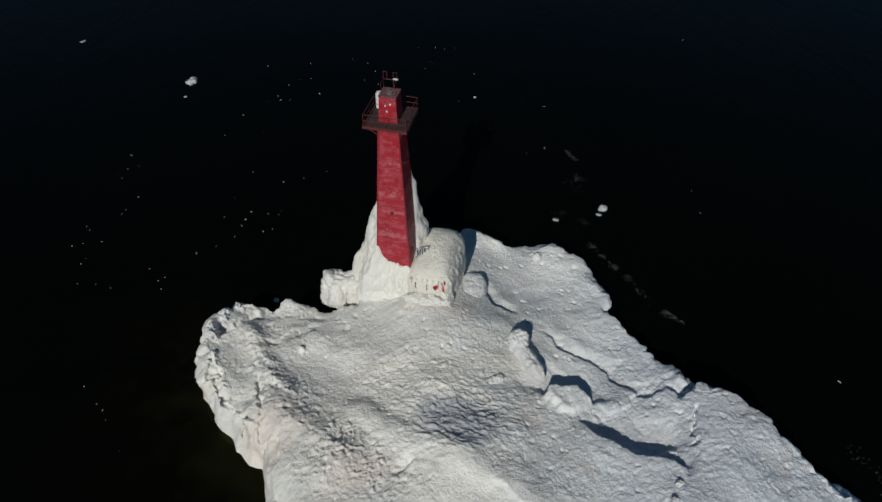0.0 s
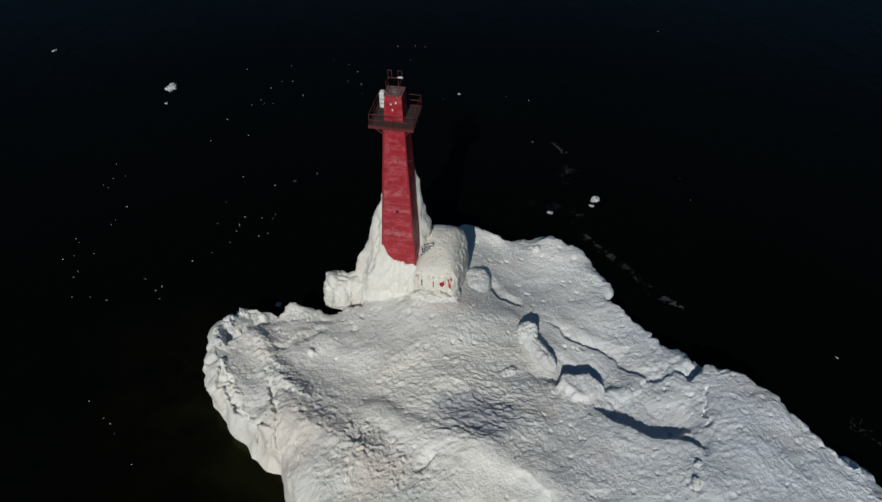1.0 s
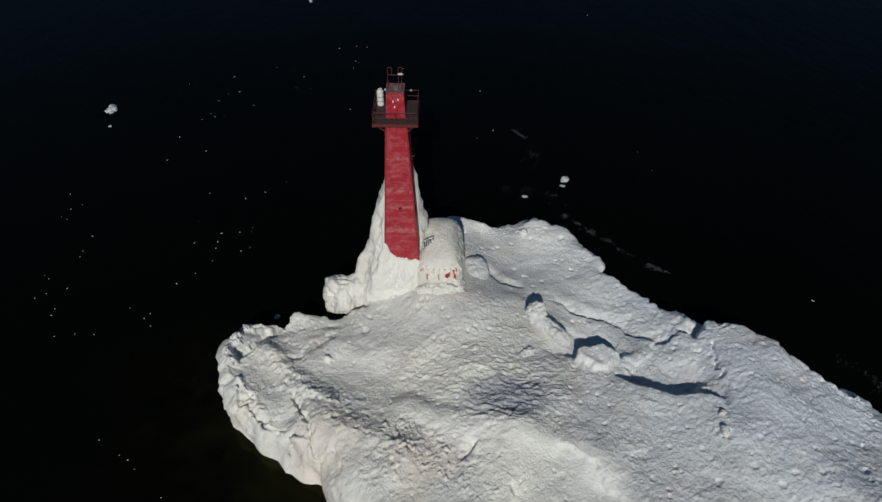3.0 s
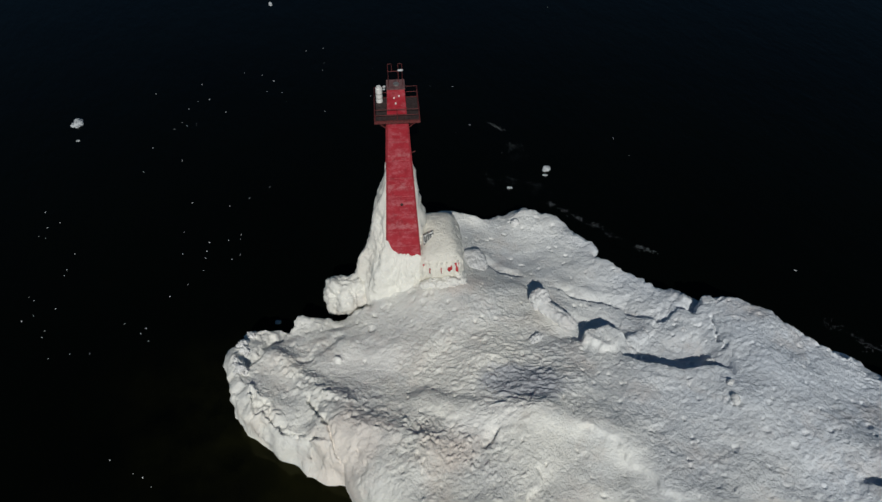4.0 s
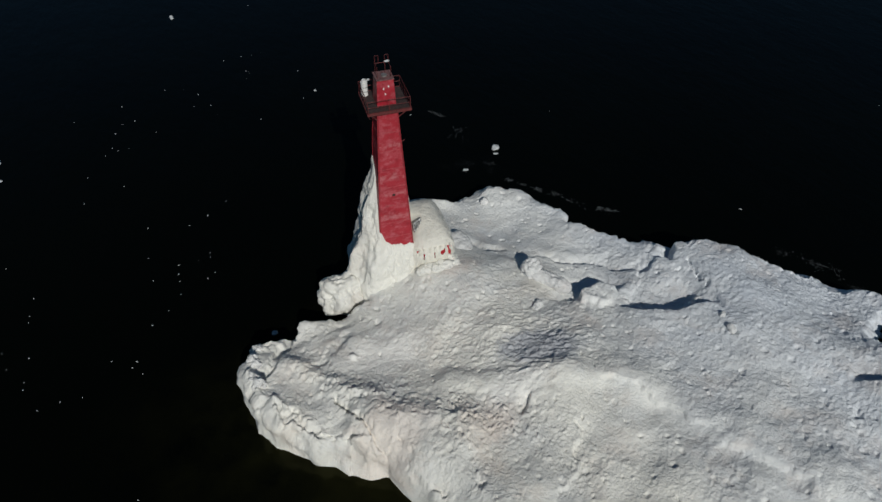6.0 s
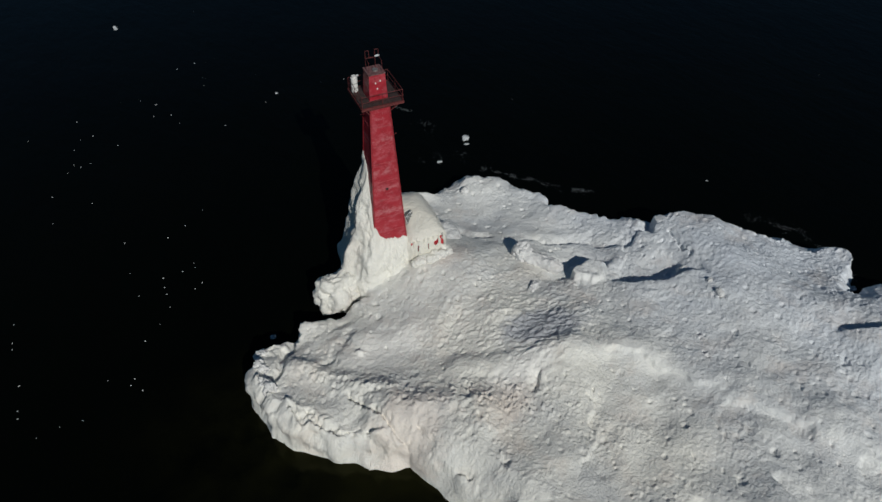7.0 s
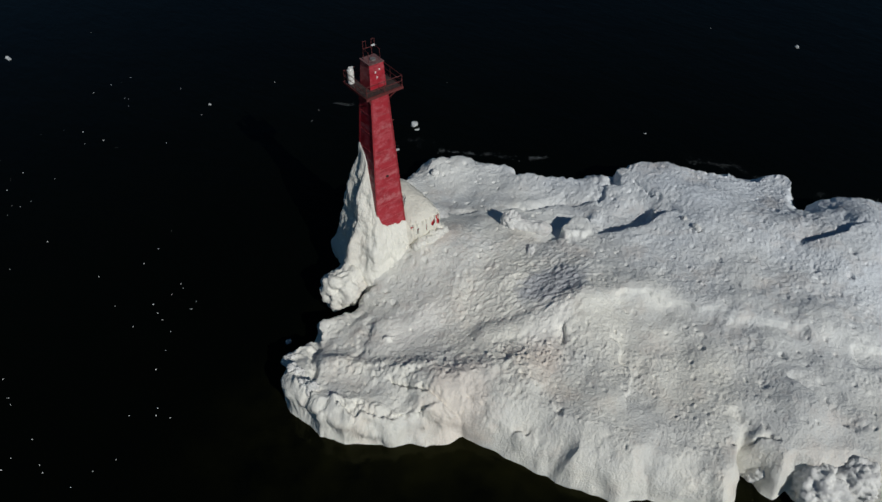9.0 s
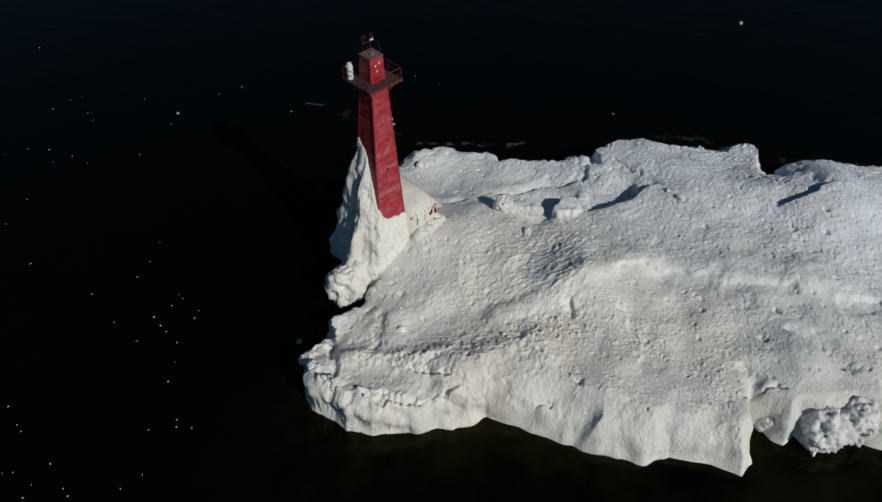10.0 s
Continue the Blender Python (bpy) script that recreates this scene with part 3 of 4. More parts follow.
def bulge(X, Y, Z, D, xs, ys):
    """Pushes the cliff faces in and out sideways, so that they swell and hang over."""
    gy, gx = np.gradient(D, ys, xs)
    ln = np.hypot(gx, gy) + 1e-6
    push = 1.3 * value3(X / 2.4, Y / 2.4, Z / 1.3, 150) + 0.5 * value3(X / 1.0, Y / 1.0, Z / 0.8, 160) + (0.22 + 0.22 * smooth(0, 8, X)) * value3(X / 0.5, Y / 0.5, Z / 0.42, 170) + 0.1 * value3(X / 0.24, Y / 0.24, Z / 0.2, 180)
    push = push * np.exp(-(np.clip(D - 1.0, 0, None) / 1.0) ** 2) * smooth(-0.4, 0.4, Z)
    push = push * (1 - 0.75 * smooth(31, 27, Y) * smooth(4, -2, X))
    return X - push * gx / ln, Y - push * gy / ln


STEP = 0.085
xs = np.concatenate([np.arange(-24, 38, STEP), np.arange(38, 68, 0.8)])
ys = np.concatenate([np.arange(-72, -3, 0.8), np.arange(-3, 57.5, STEP)])
GX, GY = np.meshgrid(xs, ys)
GD = np.where(inside(GX, GY, SHORE), 1.0, -1.0) * line_distance(GX, GY, SHORE, True)[0]
land = GD > -2.0
GZ = np.full(GX.shape, -1.5)
GZ[land], GD[land] = ground_height(GX[land], GY[land])
SX, SY = bulge(GX, GY, GZ, GD, xs, ys)
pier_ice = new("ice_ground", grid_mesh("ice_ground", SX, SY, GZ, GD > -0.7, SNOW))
tagged(pier_ice, "lumpy white snow and frozen spray burying the breakwater, cracked and stained", "ice", kind="structure")


def ground_at(x, y):
    z, _ = ground_height(np.array([[float(x)]]), np.array([[float(y)]]))
    return float(z[0, 0])


# ---- the lake ----
def lake():
    """One sheet to the horizon, close-meshed round the pier, with the shallows told by the distance from the ice."""
    out = np.concatenate([[4.0, 10, 22, 45, 90, 180, 400, 900, 2000, 4500]])
    gx = np.concatenate([-40 - out[::-1], np.arange(-40, 61, 2.0), 60 + out])
    gy = np.concatenate([-70 - out[::-1], np.arange(-70, 81, 2.0), 80 + out])
    X, Y = np.meshgrid(gx, gy)
    d, _, _ = line_distance(X, Y, SHORE, True)
    d = np.where(inside(X, Y, SHORE), 0, d)
    me = grid_mesh("water", X, Y, np.zeros_like(X), np.ones(X.shape, dtype=bool), WATER)
    shallow = me.attributes.new("shallow", "FLOAT", "POINT")
    shallow.data.foreach_set("value", np.exp(-(d / 7.0) ** 1.5).ravel() * smooth(20, -6, X).ravel() * smooth(50, 42, Y).ravel())
    return tagged(new("water", me), "dark nearly black open lake water with fine ripples", "water", kind="structure")


lake()


# ---- ice hummocks ----
def ice_lump(name, centre, radii, turn, material, seed, power=2.6, rough=0.16, detail=40):
    """A rounded block of ice: a swollen ellipsoid broken up by noise, sunk a little into what it stands on."""
    level = 5 if detail >= 40 else 4 if detail >= 16 else 3 if detail >= 10 else 2
    bm = bmesh.new()
    bmesh.ops.create_icosphere(bm, subdivisions=level, radius=1.0)
    turned = pose(0, 0, 0, 0, 0, turn)
    for v in bm.verts:
        d = v.co
        p = d * (abs(d.x) ** power + abs(d.y) ** power + abs(d.z) ** power) ** (-1 / power)
        w = Vector((p.x * radii[0], p.y * radii[1], p.z * radii[2])) * (1.3 / max(radii)) + Vector((seed * 3.7, seed * 1.9, 0))
        swell = noise.noise(w) + 0.6 * noise.noise(w * 2.3) + 0.4 * noise.noise(w * 5.1) + 0.24 * noise.noise(w * 11) + 0.12 * noise.noise(w * 23)
        p = Vector((p.x * radii[0], p.y * radii[1], p.z * radii[2])) + d * (rough * swell * sum(radii) / 3)
        v.co = turned @ p
    for f in bm.faces:
        f.smooth = True
    ob = part(name, bm, material)
    ob.location = centre
    return ob


for x, y, size, turn, up, seed, label in (
        (7.3, 36.9, (0.62, 2.2, 0.8), 26, 0.25, 3, "long rounded hummock of white ice on the snow"),
        (6.5, 38.8, (0.85, 0.95, 1.0), 10, 0.4, 4, "bulging head of a long ice hummock on the snow"),
        (17.0, 28.2, (0.55, 0.5, 0.45), 10, -0.05, 5, "small knob of ice at the gully's end"),
        (16.6, 25.3, (0.34, 0.28, 0.3), 40, -0.08, 6, "small knob of ice at the gully's end"),
        (15.9, 23.8, (0.42, 0.34, 0.4), 70, -0.06, 7, "small knob of ice on the open snow"),
        (2.8, 45.7, (1.4, 2.1, 1.3), -15, -0.75, 8, "smooth dome of blown snow beside the buried house"),
        (4.4, 35.0, (0.7, 0.34, 0.3), 35, -0.02, 9, "small lump of ice on the snow"),
        (-18.3, 43.9, (0.5, 0.75, 0.75), 10, -0.2, 12, "jagged knob of rubble ice on the lobe's rim"),
        (-19.1, 42.3, (0.5, 0.8, 0.6), 20, -0.25, 14, "jagged knob of rubble ice on the lobe's rim"),
        (-19.7, 40.2, (0.5, 0.9, 0.55), 10, -0.25, 15, "jagged knob of rubble ice on the lobe's rim"),
        (9.4, 50.9, (0.45, 0.4, 0.4), 30, 0.05, 17, "small boulder of ice near the plateau's edge")):
    ob = ice_lump("ice_hummock", (x, y, ground_at(x, y) + up), size, turn, SNOW_LUMP, seed, power=2.3, rough={8: 0.09, 12: 0.5, 14: 0.5, 15: 0.5, 9: 0.4}.get(seed, 0.24))
    tagged(ob, label, "ice lump", "ice hummocks")
for x, y, z, size, turn, seed, label in (
        (-9.2, 46.7, 2.15, (2.1, 1.8, 2.1), -25, 21, "large bulging boulder of frozen spray at the water's edge"),
        (-7.4, 46.9, 1.6, (1.7, 1.4, 2.2), -20, 22, "tall boulder of frozen spray against the ice casing"),
        (-1.4, 9.0, 0.5, (1.4, 1.3, 1.9), 20, 23, "smooth grey bulge of ice beside a narrow inlet"),
        (-0.9, 5.7, 1.1, (1.9, 1.7, 2.0), 40, 24, "knobbly mass of rubble ice at the water's edge"),
        (1.0, 3.4, 1.2, (1.5, 1.7, 2.1), 10, 25, "knobbly mass of rubble ice at the water's edge")):
    ob = ice_lump("ice_boulder", (x, y, z), size, turn, ICE_WHITE if seed < 23 else SNOW_LUMP, seed, power=2.1 if seed < 23 else 2.6, rough=0.28 if seed < 24 else 0.36)
    tagged(ob, label, "ice lump", "ice boulders")

# ---- the light tower ----
TOWER = pose(-3.78, 46.42, 0, 0, 0, -14.0)
tower = new("lighthouse")
tower.matrix_world = TOWER
tagged(tower, "tapered square red steel lighthouse, its foot cased in ice", "lighthouse")
Z0, Z1, H0, H1 = 3.6, 21.1, 1.71, 0.785


def half(z):
    return H0 + (H1 - H0) * (z - Z0) / (Z1 - Z0)


shaft = part("shaft", frustum_bm(Z0, H0, Z1, H1), RED, tower, "faded red painted steel shaft")
for z in (8.3, 9.9, 11.7, 13.6, 15.4, 17.1, 18.8):
    bm = frustum_bm(z, half(z) + 0.016, z + 0.055, half(z + 0.055) + 0.016)
    part("plate_seam", bm, SEAM, shaft, "worn pale plate seam")
for sx, sy in ((-1, -1), (1, -1), (1, 1), (-1, 1)):
    bm = bmesh.new()
    for z, h in ((Z0, H0), (Z1, H1)):
        for ox, oy in ((0.03, 0.03), (-0.10, 0.03), (-0.10, -0.02), (-0.02, -0.02), (-0.02, -0.10), (0.03, -0.10)):
            bm.verts.new((sx * (h + ox), sy * (h + oy), z))
    bm.verts.ensure_lookup_table()
    for k in range(6):
        j = (k + 1) % 6
        f = [bm.verts[i] for i in (k, j, j + 6, k + 6)]
        bm.faces.new(f if sx * sy > 0 else f[::-1])
    bm.faces.new([bm.verts[i] for i in range(6, 12)])
    bmesh.ops.recalc_face_normals(bm, faces=bm.faces)
    part("corner_angle", bm, RED_TRIM, shaft)
part("port_hole", bar_bm((0.05, -half(12.8) - 0.03, 12.8), (0.05, -half(12.8) + 0.05, 12.8), 0.13, 14), DECK, shaft, "round rusty capped port")

cabin = part("watch_room", frustum_bm(21.22, 0.745, 23.28, 0.645), RED, tower, "bright red painted steel watch room")
part("roof_plate", box_bm(0, 0, 23.32, 1.38, 1.38, 0.08, 0.015), ROOF, cabin, "weathered brown roof plate")
bm = bar_bm((0.05, -0.1, 23.36), (0.05, -0.1, 23.48), 0.22, 18)
part("roof_hatch", bm, GREY_METAL, cabin, "round lamp base on the roof")
for x, z in ((-0.05, 22.15), (0.22, 22.75), (-0.16, 22.6)):
    part("wall_bracket", box_bm(x, -0.74 + (z - 21.22) * 0.0486, z, 0.10, 0.07, 0.15, 0.01), WHITE_PAINT, cabin, "small white wall box")

deck = part("gallery_deck", box_bm(0, 0, 21.16, 3.38, 3.38, 0.10, 0.01), DECK, tower, "rusted dark gallery deck")
for cx, cy, sx, sy in ((0, -1.70, 3.44, 0.05), (0, 1.70, 3.44, 0.05), (-1.70, 0, 0.05, 3.35), (1.70, 0, 0.05, 3.35)):
    part("edge_beam", box_bm(cx, cy, 21.14, sx, sy, 0.22, 0.008), RUST_RED, deck, "red steel edge beam")
for sx in (-1, 1):
    for sy in (-1, 1):
        part("bracket", bar_bm((sx * 1.5, sy * 1.5, 21.08), (sx * 0.87, sy * 0.87, 20.12), 0.05), RUST_RED, deck)
posts = [(-1.64, -1.64), (0, -1.64), (1.64, -1.64), (1.64, 0), (1.64, 1.64), (0, 1.64), (-1.64, 1.64), (-1.64, 0)]
railing = part("railing_base", box_bm(0, -1.64, 21.24, 3.2, 0.04, 0.05), RUST_RED, tower)
for x, y in posts:
    part("railing_post", bar_bm((x, y, 21.20), (x, y, 22.22), 0.024), RUST_RED, railing)
for z in (21.72, 22.2):
    for (ax, ay), (bx, by) in (((-1.64, -1.64), (1.64, -1.64)), ((1.64, -1.64), (1.64, 1.64)), ((1.64, 1.64), (-1.64, 1.64)), ((-1.64, 1.64), (-1.64, -1.64))):
        part("rail", bar_bm((ax, ay, z), (bx, by, z), 0.022), RUST_RED, railing)

frame_top = part("lantern_frame", bar_bm((-0.5, 0.3, 24.25), (0.5, 0.3, 24.25), 0.025), RUST_RED, tower, "rusty pipe frame over the roof")
for x0, x1 in ((-0.52, -0.24), (0.24, 0.52)):
    for a, b in (((x0, 0.3, 23.34), (x0, 0.3, 24.85)), ((x1, 0.3, 24.25), (x1, 0.3, 24.85)), ((x0, 0.3, 24.85), (x1, 0.3, 24.85))):
        part("pipe", bar_bm(a, b, 0.019), RUST_RED, frame_top)
for x in (-0.52, 0.52):
    part("pipe", bar_bm((x, -0.4, 23.34), (x, -0.4, 24.25), 0.017), RUST_RED, frame_top)
    part("pipe", bar_bm((x, -0.4, 24.25), (x, 0.3, 24.25), 0.017), RUST_RED, frame_top)
part("hook", bar_bm((1.0, -half(17.6) + 0.3, 17.6), (half(17.6) + 0.35, -half(17.6) + 0.3, 17.75), 0.03), RUST_RED, tower)
for sx, z in ((1, 19.6), (-1, 19.4)):
    part("conduit", bar_bm((sx * (half(z) + 0.05), 0.3, z), (sx * (half(z) + 0.4), 0.3, z + 0.2), 0.03), RUST_RED, tower)


def on_tower(x, y, z):
    return TOWER @ Vector((x, y, z))


# the frosted beacon drum on the gallery
beacon = new("beacon")
beacon.matrix_world = TOWER @ pose(-1.28, 1.2, 21.21)
tagged(beacon, "white frosted drum-shaped beacon standing on the gallery deck", "beacon")
drum = part("drum", bar_bm((0, 0, 0), (0, 0, 1.15), 0.26, 20), WHITE_PAINT, beacon)
part("cap", bar_bm((0, 0, 1.15), (0, 0, 1.33), 0.17, 18), WHITE_PAINT, beacon)
for z in (0.35, 0.72):
    part("band", bar_bm((0, 0, z), (0, 0, z + 0.04), 0.272, 20), GREY_METAL, beacon, "grey band")
tagged(ice_lump("rime_lump", tuple(on_tower(-0.85, 1.66, 22.22)), (0.12, 0.07, 0.09), 0, CHUNK, 32, rough=0.6, detail=12), "small knot of rime ice frozen to the railing", "ice lump")
lump = ice_lump("rime_lump", tuple(on_tower(0.42, 0.3, 24.32)), (0.2, 0.06, 0.08), -10, CHUNK, 31, rough=0.5, detail=12)
tagged(lump, "wind-blown lump of rime ice frozen to the pipe frame", "ice lump")


# ---- ice casing round the tower's foot ----
def casing():
    """Frozen spray heaped against the sides and back of the shaft; the front stays bare above its foot."""
    tops = [(-180, 14.2), (-150, 11.4), (-138, 9.4), (-122, 8.0), (-105, 7.5), (-55, 7.35), (-40, 7.2), (-15, 7.3), (14, 7.6), (30, 9.6), (46, 16.0), (60, 17.2),
            (100, 16.8), (135, 15.6), (160, 14.9), (180, 14.2)]
    outs = [(-180, 3.2), (-172, 3.5), (-162, 2.6), (-150, 2.1), (-138, 1.8), (-122, 1.5), (-90, 1.0), (-55, 0.8), (-40, 0.7), (-15, 0.8), (18, 1.1), (45, 1.8), (70, 2.0),
            (100, 1.9), (120, 2.5), (135, 2.7), (150, 2.4), (165, 2.2), (172, 2.5), (180, 3.2)]
    n, m = 260, 120
    verts, faces = [], []
    for k in range(n):
        deg = -180 + 360 * k / n
        top, out = (np.interp(deg, [a for a, _ in t], [b for _, b in t]) for t in (tops, outs))
        th = radians(deg)
        c, s = math.cos(th), math.sin(th)
        for i in range(m + 1):
            f = i / m
            base = 2.4
            z = top + (base - top) * f
            w = Vector((c * 3, s * 3, z * 0.55)) * 0.55
            flute = noise.noise(Vector((c * 7, s * 7, z * 0.35)))
            edge = 0.35 * noise.noise(Vector((c * 5, s * 5, 2.0)))
            zz = z + edge * (1 - f)
            square = half(zz) / max(abs(c), abs(s))
            square = min(square, half(zz) * 1.36)
            off = 0.05 + out * f ** float(np.interp(out, [0.9, 2.0], [0.45, 1.0])) + min(1, f * 6) * (0.40 * noise.noise(w * 1.4) + 0.22 * noise.noise(w * 3.4) + 0.09 * flute + 0.08 * noise.noise(w * 8) + 0.05 * noise.noise(w * 19))
            if i == 0:
                off = -0.12
            r = square + max(off, 0.03 if i else -0.12)
            verts.append((c * r, s * r, zz))
    for k in range(n):
        for i in range(m):
            a, b = k * (m + 1) + i, ((k + 1) % n) * (m + 1) + i
            faces.append((a, a + 1, b + 1, b))
    ob = new("ice_casing", mesh_of("ice_casing", verts, faces, ICE_WHITE))
    ob.matrix_world = TOWER
    return tagged(ob, "thick fluted casing of white frozen spray round the tower's foot", "ice")


casing()

# ---- the buried equipment house ----
HX, HY, HW, HD, HTOP = 3.25, 0.95, 1.85, 3.3, 7.2
house = new("equipment_house")
house.matrix_world = TOWER @ pose(HX, HY, 0)
tagged(house, "low red equipment house wholly cased in ice beside the tower", "building")
part("wall", box_bm(0, 0, 4.65, HW * 2 - 0.5, HD * 2 - 0.14, 4.1, 0.02), WOOD_RED, house, "red painted wall behind the ice")
part("roof_slab", box_bm(0, 0, 6.76, HW * 2 - 0.5, HD * 2 - 0.5, 0.10, 0.02), GREY_METAL, house)


def house_ice():
    """A rounded slab of ice over roof and walls, with gaps between the icicles of the front."""
    n, m, power = 300, 110, 4.0
    verts, faces, gone = [], [], set()
    holes = [(-1.0, 6.15, 0.03, 0.3), (0.0, 6.1, 0.03, 0.3), (0.74, 6.2, 0.19, 0.2), (0.95, 6.34, 0.07, 0.22), (1.36, 6.1, 0.03, 0.3)]
    for i in range(m + 1):
        f = i / m
        for k in range(n):
            th = 2 * math.pi * k / n
            c, s = math.cos(th), math.sin(th)
            q = (abs(c) ** power + abs(s) ** power) ** (-1 / power)
            if f < 0.5:
                g = f / 0.5
                x, y, z = c * q * (HW - 0.05) * g, s * q * (HD - 0.05) * g, HTOP + 0.20 + 0.8 * (1 - g * g) * (1 + 0.35 * s * g) - 0.30 * g ** 8
                flat = 1.0
            else:
                g = (f - 0.5) / 0.5
                bulge = 0.10 + 0.30 * math.sin(min(1, g * 4) * math.pi / 2) * (0.5 if s < -0.8 else 1.0) + 0.25 * g * g * (1 if s > -0.5 else 0.1)
                x, y, z = c * q * (HW + bulge - 0.08), s * q * (HD + bulge - 0.08), HTOP - 0.10 - g * (HTOP - 3.2)
                flat = 0.0
            w = Vector((x, y, z * 0.6))
            d = 0.13 * noise.noise(w * 0.9) + 0.07 * noise.noise(w * 2.4) + 0.04 * noise.noise(w * 6)
            flute = 0.07 * noise.noise(Vector((x * 3.2, y * 3.2, z * 0.5)))
            if flat:
                z += 0.45 * d + 0.025 * math.sin(7 * y + 3 * noise.noise(w)) * smooth(0.6, 1.0, np.array(abs(x) / HW))
            else:
                x, y = x + c * (d + flute), y + s * (d + flute)
            verts.append((float(x), float(y), float(z)))
            if not flat and s < -0.7:
                for hx, hz, rx, rz in holes:
                    if ((x - hx) / rx) ** 2 + ((z - hz) / rz) ** 2 + 0.9 * noise.noise(Vector((x * 9, z * 6, 1))) < 1:
                        gone.add(len(verts) - 1)
    for i in range(m):
        for k in range(n):
            q = (i * n + k, (i + 1) * n + k, (i + 1) * n + (k + 1) % n, i * n + (k + 1) % n)
            if not any(v in gone for v in q):
                faces.append(q)
    ob = new("ice_sheet", mesh_of("ice_sheet", verts, faces, HOUSE_ICE))
    ob.matrix_world = TOWER @ pose(HX, HY, 0)
    return tagged(ob, "smooth thick sheet of ice draped over the house, fringed with icicles", "ice")


sheet = house_ice()


def icicle(x, y, top, length, thick, seed):
    """One hanging icicle: a lumpy taper, flattened against the face."""
    bm = bmesh.new()
    rows, n = 7, 7
    for i in range(rows + 1):
        f = i / rows
        r = thick * (1 - f) ** 0.7 * (1 + 0.25 * noise.noise(Vector((seed * 2.3, f * 4, 0)))) + 0.008
        for k in range(n):
            th = 2 * math.pi * k / n
            bm.verts.new((x + r * math.cos(th) + 0.04 * f * noise.noise(Vector((seed, f * 2, 3))), y + 0.7 * r * math.sin(th), top - length * f))
    bm.verts.ensure_lookup_table()
    for i in range(rows):
        for k in range(n):
            j = (k + 1) % n
            f = bm.faces.new([bm.verts[q] for q in (i * n + k, (i + 1) * n + k, (i + 1) * n + j, i * n + j)])
            f.smooth = True
    return bm


drip = random.Random(12)
for k in range(7):
    x = -1.4 + 2.9 * k / 6 + drip.uniform(-0.05, 0.05)
    part("icicle", icicle(x, -HD - 0.13, HTOP - 0.2 + drip.uniform(-0.06, 0.05), drip.uniform(0.4, 1.0), drip.uniform(0.05, 0.10), k), HOUSE_ICE, sheet)

# low frozen skirt at the foot of the house
for dx, dy, size, seed in ((-0.9, -0.55, (1.1, 0.6, 0.55), 71), (0.6, -0.6, (1.3, 0.7, 0.6), 72), (1.75, -0.1, (0.6, 0.9, 0.6), 73)):
    spot = on_tower(HX + dx, HY - HD + dy, 0)
    ob = ice_lump("ice_skirt", (spot.x, spot.y, ground_at(spot.x, spot.y) + 0.02), size, -14, SNOW, seed, power=2.0, rough=0.3)
    tagged(ob, "low stained mound of frozen spray at the house's foot", "ice lump", "ice skirts")

# the framed warning board standing in the roof ice
board = new("sign_board")
along = Vector((1.3, 0.66, -0.2)).normalized()
up = (Vector((-0.17, 0.17, 1.12)) - along * along.dot(Vector((-0.17, 0.17, 1.12)))).normalized()
facing = along.cross(up)
board.matrix_world = Matrix(((along.x, up.x, facing.x, -1.64), (along.y, up.y, facing.y, 45.6), (along.z, up.z, facing.z, 8.13), (0, 0, 0, 1))) @ Matrix.Scale(0.86, 4)
tagged(board, "white board with black strokes standing in roof ice", "sign")
panel = part("panel", box_bm(0, 0, 0, 1.46, 1.0, 0.05, 0.008), WHITE_PAINT, board)
for cx, cy, sx, sy in ((0, 0.475, 1.46, 0.05), (0, -0.475, 1.46, 0.05), (-0.705, 0, 0.05, 0.9), (0.705, 0, 0.05, 0.9)):
    part("border", box_bm(cx, cy, 0.03, sx, sy, 0.02), DARK, panel, "black border")
for cx, cy, w, h, tilt in ((-0.5, -0.02, 0.17, 0.7, 3), (-0.25, 0.0, 0.16, 0.74, -3), (0.0, 0.02, 0.15, 0.72, 3), (0.22, 0.1, 0.12, 0.5, 4), (0.36, 0.16, 0.13, 0.2, 0),
                           (0.38, -0.1, 0.16, 0.1, 10), (0.55, 0.2, 0.1, 0.22, -20)):
    bm = box_bm(0, 0, 0, w, h, 0.02)
    bm.transform(pose(cx, cy, 0.03, 0, 0, tilt))
    part("stroke", bm, DARK, panel, "black painted stroke")
for cx in (-0.55, 0.55):
    part("post", box_bm(cx, -0.75, -0.06, 0.07, 1.6, 0.06, 0.01), GREY_METAL, board, "grey steel post")

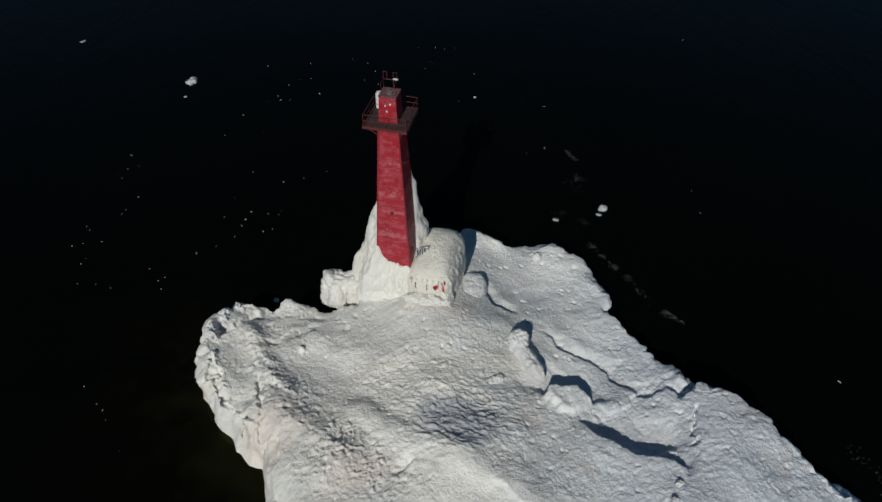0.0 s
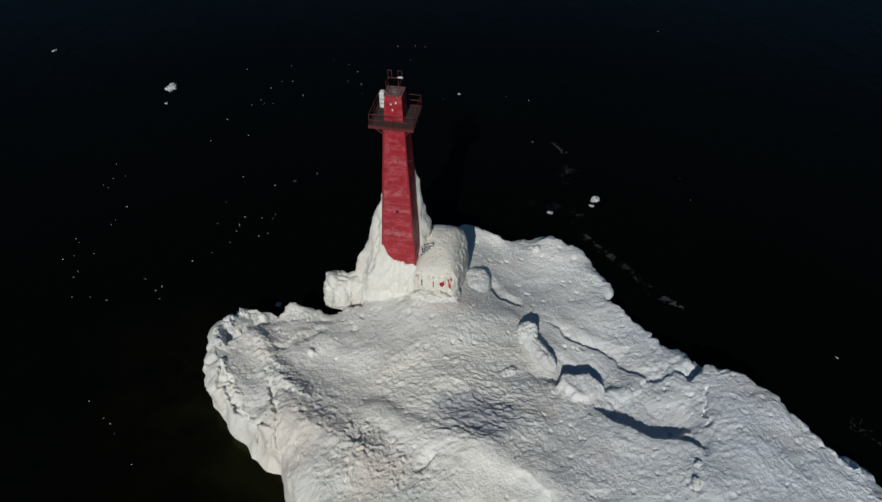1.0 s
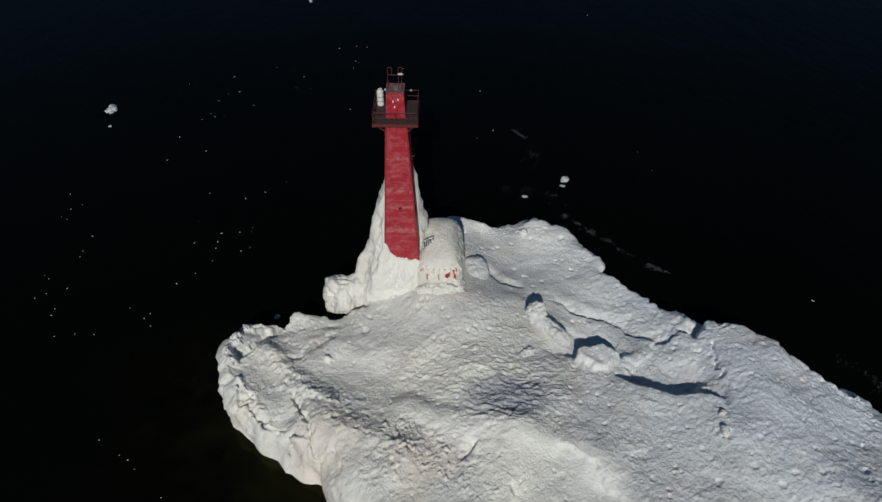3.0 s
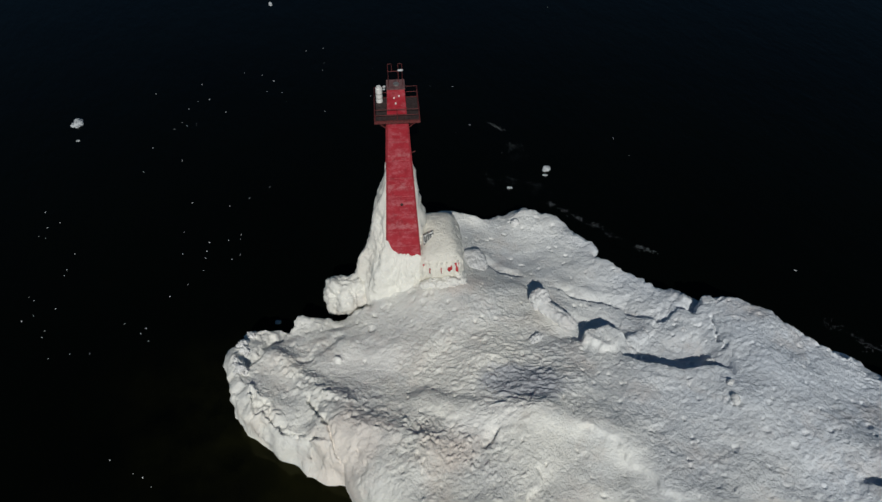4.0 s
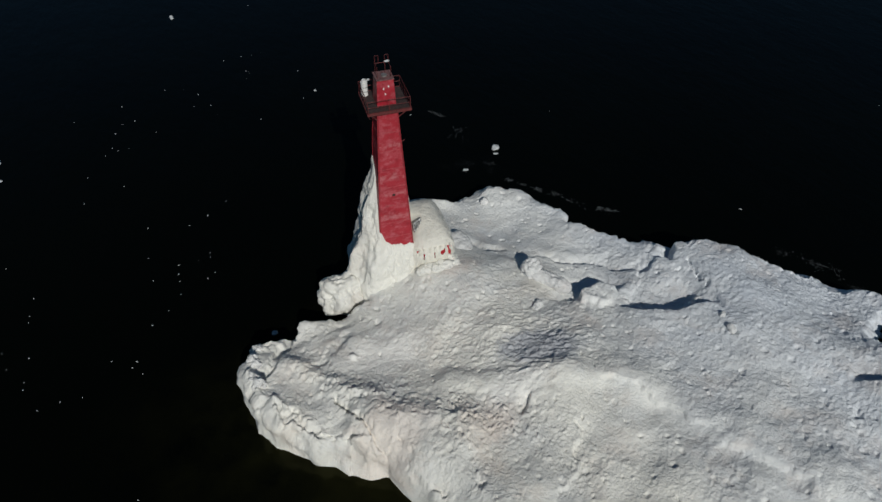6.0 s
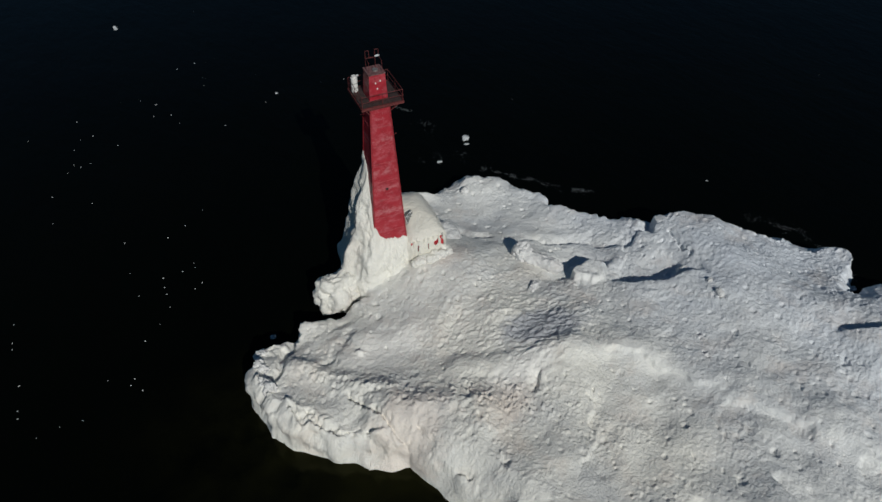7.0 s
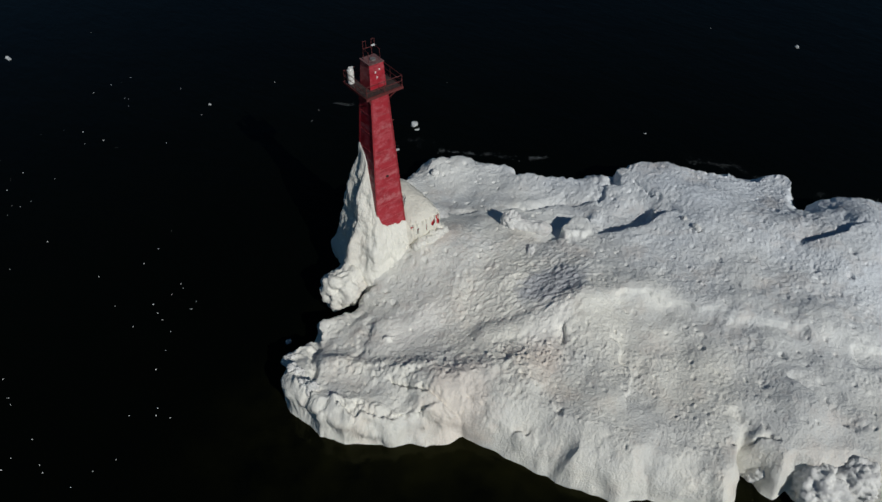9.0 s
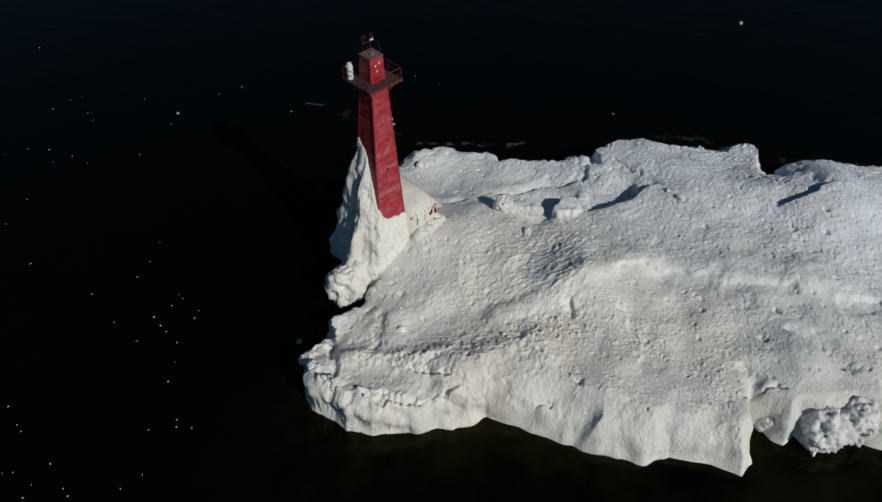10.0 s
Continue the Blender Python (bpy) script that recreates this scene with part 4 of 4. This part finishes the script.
# ---- drift ice ----
for x, y, size, seed in ((-34.7, 89.0, (1.1, 0.7, 0.3), 41), (17.9, 61.2, (0.32, 0.55, 0.3), 42), (12.5, 59.3, (0.3, 0.2, 0.1), 43),
                         (-34.5, 84.9, (0.2, 0.18, 0.06), 44), (4.6, 84.8, (0.2, 0.14, 0.08), 45), (-5.9, 116.6, (0.6, 0.25, 0.12), 46),
                         (34.6, 37.7, (0.16, 0.06, 0.04), 47), (17.3, 60.2, (0.3, 0.16, 0.03), 48),
                         (28.4, 17.6, (0.5, 0.4, 0.3), 49), (29.4, 17.9, (0.35, 0.45, 0.25), 50), (30.4, 17.2, (0.6, 0.4, 0.25), 51), (31.6, 18.4, (0.4, 0.3, 0.2), 52),
                         (69.2, 30.8, (0.5, 0.25, 0.12), 54), (-54.2, 100.8, (0.4, 0.22, 0.08), 55), (-15.9, 47.3, (0.25, 0.2, 0.2), 53)):
    ob = ice_lump("ice_floe", (x, y, 0.02), size, seed * 37 % 180, CHUNK, seed, rough=0.5, detail=16)
    tagged(ob, "small white floe of drift ice on the dark water", "ice floe", "ice floes")

SPECKS_NORTH = [(-24.9, 93.3), (-18.8, 94.0), (-18.2, 89.7), (-19.7, 89.6), (-21.0, 88.0), (-16.5, 85.8), (-22.0, 85.0), (-21.5, 84.1), (-20.3, 84.1),
                (-23.1, 83.8), (-25.8, 80.4), (-22.6, 76.6), (-27.1, 75.7), (-12.8, 95.3), (-10.6, 94.0), (-9.3, 91.8), (-10.6, 89.3), (-8.7, 88.3),
                (-8.6, 85.8), (-3.4, 99.0), (-0.8, 99.0), (0.6, 98.5), (2.0, 98.7), (-1.6, 94.6), (-1.3, 94.1), (-2.3, 92.6), (-4.2, 81.9),
                (4.6, 91.0), (2.4, 83.7), (13.7, 82.5), (12.7, 72.9), (10.4, 71.8), (28.6, 64.4), (28.6, 60.5), (66.8, 43.2), (5.9, 114.7), (36.7, 101.3), (10.8, 83.7)]
SPECKS_WEST = [(-37.5, 71.4), (-35.9, 69.1), (-37.1, 68.6), (-37.9, 67.4), (-37.2, 66.8), (-34.2, 63.3), (-34.9, 61.1), (-35.1, 60.3), (-37.7, 57.6),
               (-38.2, 58.2), (-35.7, 55.8), (-37.6, 55.5), (-38.6, 55.1), (-36.5, 53.2), (-36.7, 52.4), (-34.2, 49.5), (-36.0, 49.6), (-23.3, 63.3),
               (-22.1, 68.0), (-18.2, 66.1), (-16.0, 66.8), (-13.5, 68.1), (-17.6, 60.9), (-17.8, 60.2), (-20.9, 60.7), (-21.3, 59.4), (-21.5, 58.4),
               (-21.9, 56.6), (-23.7, 59.8), (-19.0, 60.4), (-19.0, 57.4), (-18.1, 57.8), (-23.5, 55.1), (-25.3, 54.0), (-29.5, 51.7), (-28.1, 50.0),
               (-27.6, 50.5), (-27.5, 48.9), (-29.1, 35.4), (-28.4, 34.8), (-32.5, 49.0), (-30.8, 37.2), (-27.8, 33.8), (-25.7, 30.9)]
chips = [ice_lump("ice_chip", (0, 0, -50), (0.15, 0.085, 0.06), 0, CHIP, 60 + k, rough=0.4, detail=5) for k in range(4)]
pick = random.Random(5)
for k, (x, y) in enumerate(SPECKS_NORTH + SPECKS_WEST):
    size = pick.uniform(0.26, 0.52)
    spot = pose(x, y, 0.02, 0, 0, pick.uniform(0, 180))
    ob = chips[k] if k < 4 else copy_thing(chips[k % 4], spot)
    ob.matrix_world = spot @ Matrix.Diagonal((size, size, size, 1))
    tagged(ob, "tiny white chip of ice drifting on dark water", "ice chip", "drifting ice chips")


def foam(name, line, count, spread, seed):
    """Loose patches of foam and brash strung along a line on the water."""
    rnd = random.Random(seed)
    verts, faces = [], []
    lengths = [math.dist(a, b) for a, b in zip(line, line[1:])]
    for _ in range(count * 2):
        t = rnd.random() * sum(lengths)
        for (a, b), ln in zip(zip(line, line[1:]), lengths):
            if t <= ln:
                break
            t -= ln
        t = min(t / ln, 1.0)
        x = a[0] + (b[0] - a[0]) * t + rnd.gauss(0, spread * 1.25)
        y = a[1] + (b[1] - a[1]) * t + rnd.gauss(0, spread * 1.25)
        if noise.noise(Vector((x * 0.8, y * 0.8, seed))) + 0.9 * noise.noise(Vector((x * 3.1, y * 3.1, seed))) < 0.1:
            continue
        r, n, k0 = rnd.uniform(0.004, 0.015), 6, len(verts)
        turn = math.atan2(b[1] - a[1], b[0] - a[0])
        verts.append((x, y, 0.022))
        for k in range(n):
            th = 2 * math.pi * k / n
            u, v = r * rnd.uniform(0.7, 1.6) * math.cos(th) * 3.5, r * rnd.uniform(0.5, 1.2) * math.sin(th)
            verts.append((x + u * math.cos(turn) - v * math.sin(turn), y + u * math.sin(turn) + v * math.cos(turn), 0.004))
        faces += [(k0, k0 + 1 + k, k0 + 1 + (k + 1) % n) for k in range(n)]
    ob = new(name, mesh_of(name, verts, faces, FOAM))
    return tagged(ob, "thin broken line of grey foam and brash ice on the water", "foam", kind="stuff")


foam("foam", [(15.6, 55.4), (16.9, 53.0), (18.8, 50.1), (20.2, 46.9), (22.9, 44.3)], 700, 0.16, 1)
foam("foam", [(15.0, 72.5), (16.3, 70.4)], 110, 0.16, 2)
foam("foam", [(14.2, 66.0), (16.5, 67.2), (15.8, 64.5)], 160, 0.4, 3)
foam("foam", [(32.4, 31.2), (33.8, 29.0), (35.3, 25.6), (34.4, 21.4), (32.6, 18.6)], 420, 0.3, 4)
foam("foam", [(35.9, 17.2), (38.5, 12.0), (41.0, 7.0)], 260, 0.2, 5)
foam("foam", [(11.0, 61.0), (14.0, 59.6), (16.4, 58.2)], 110, 0.45, 6)
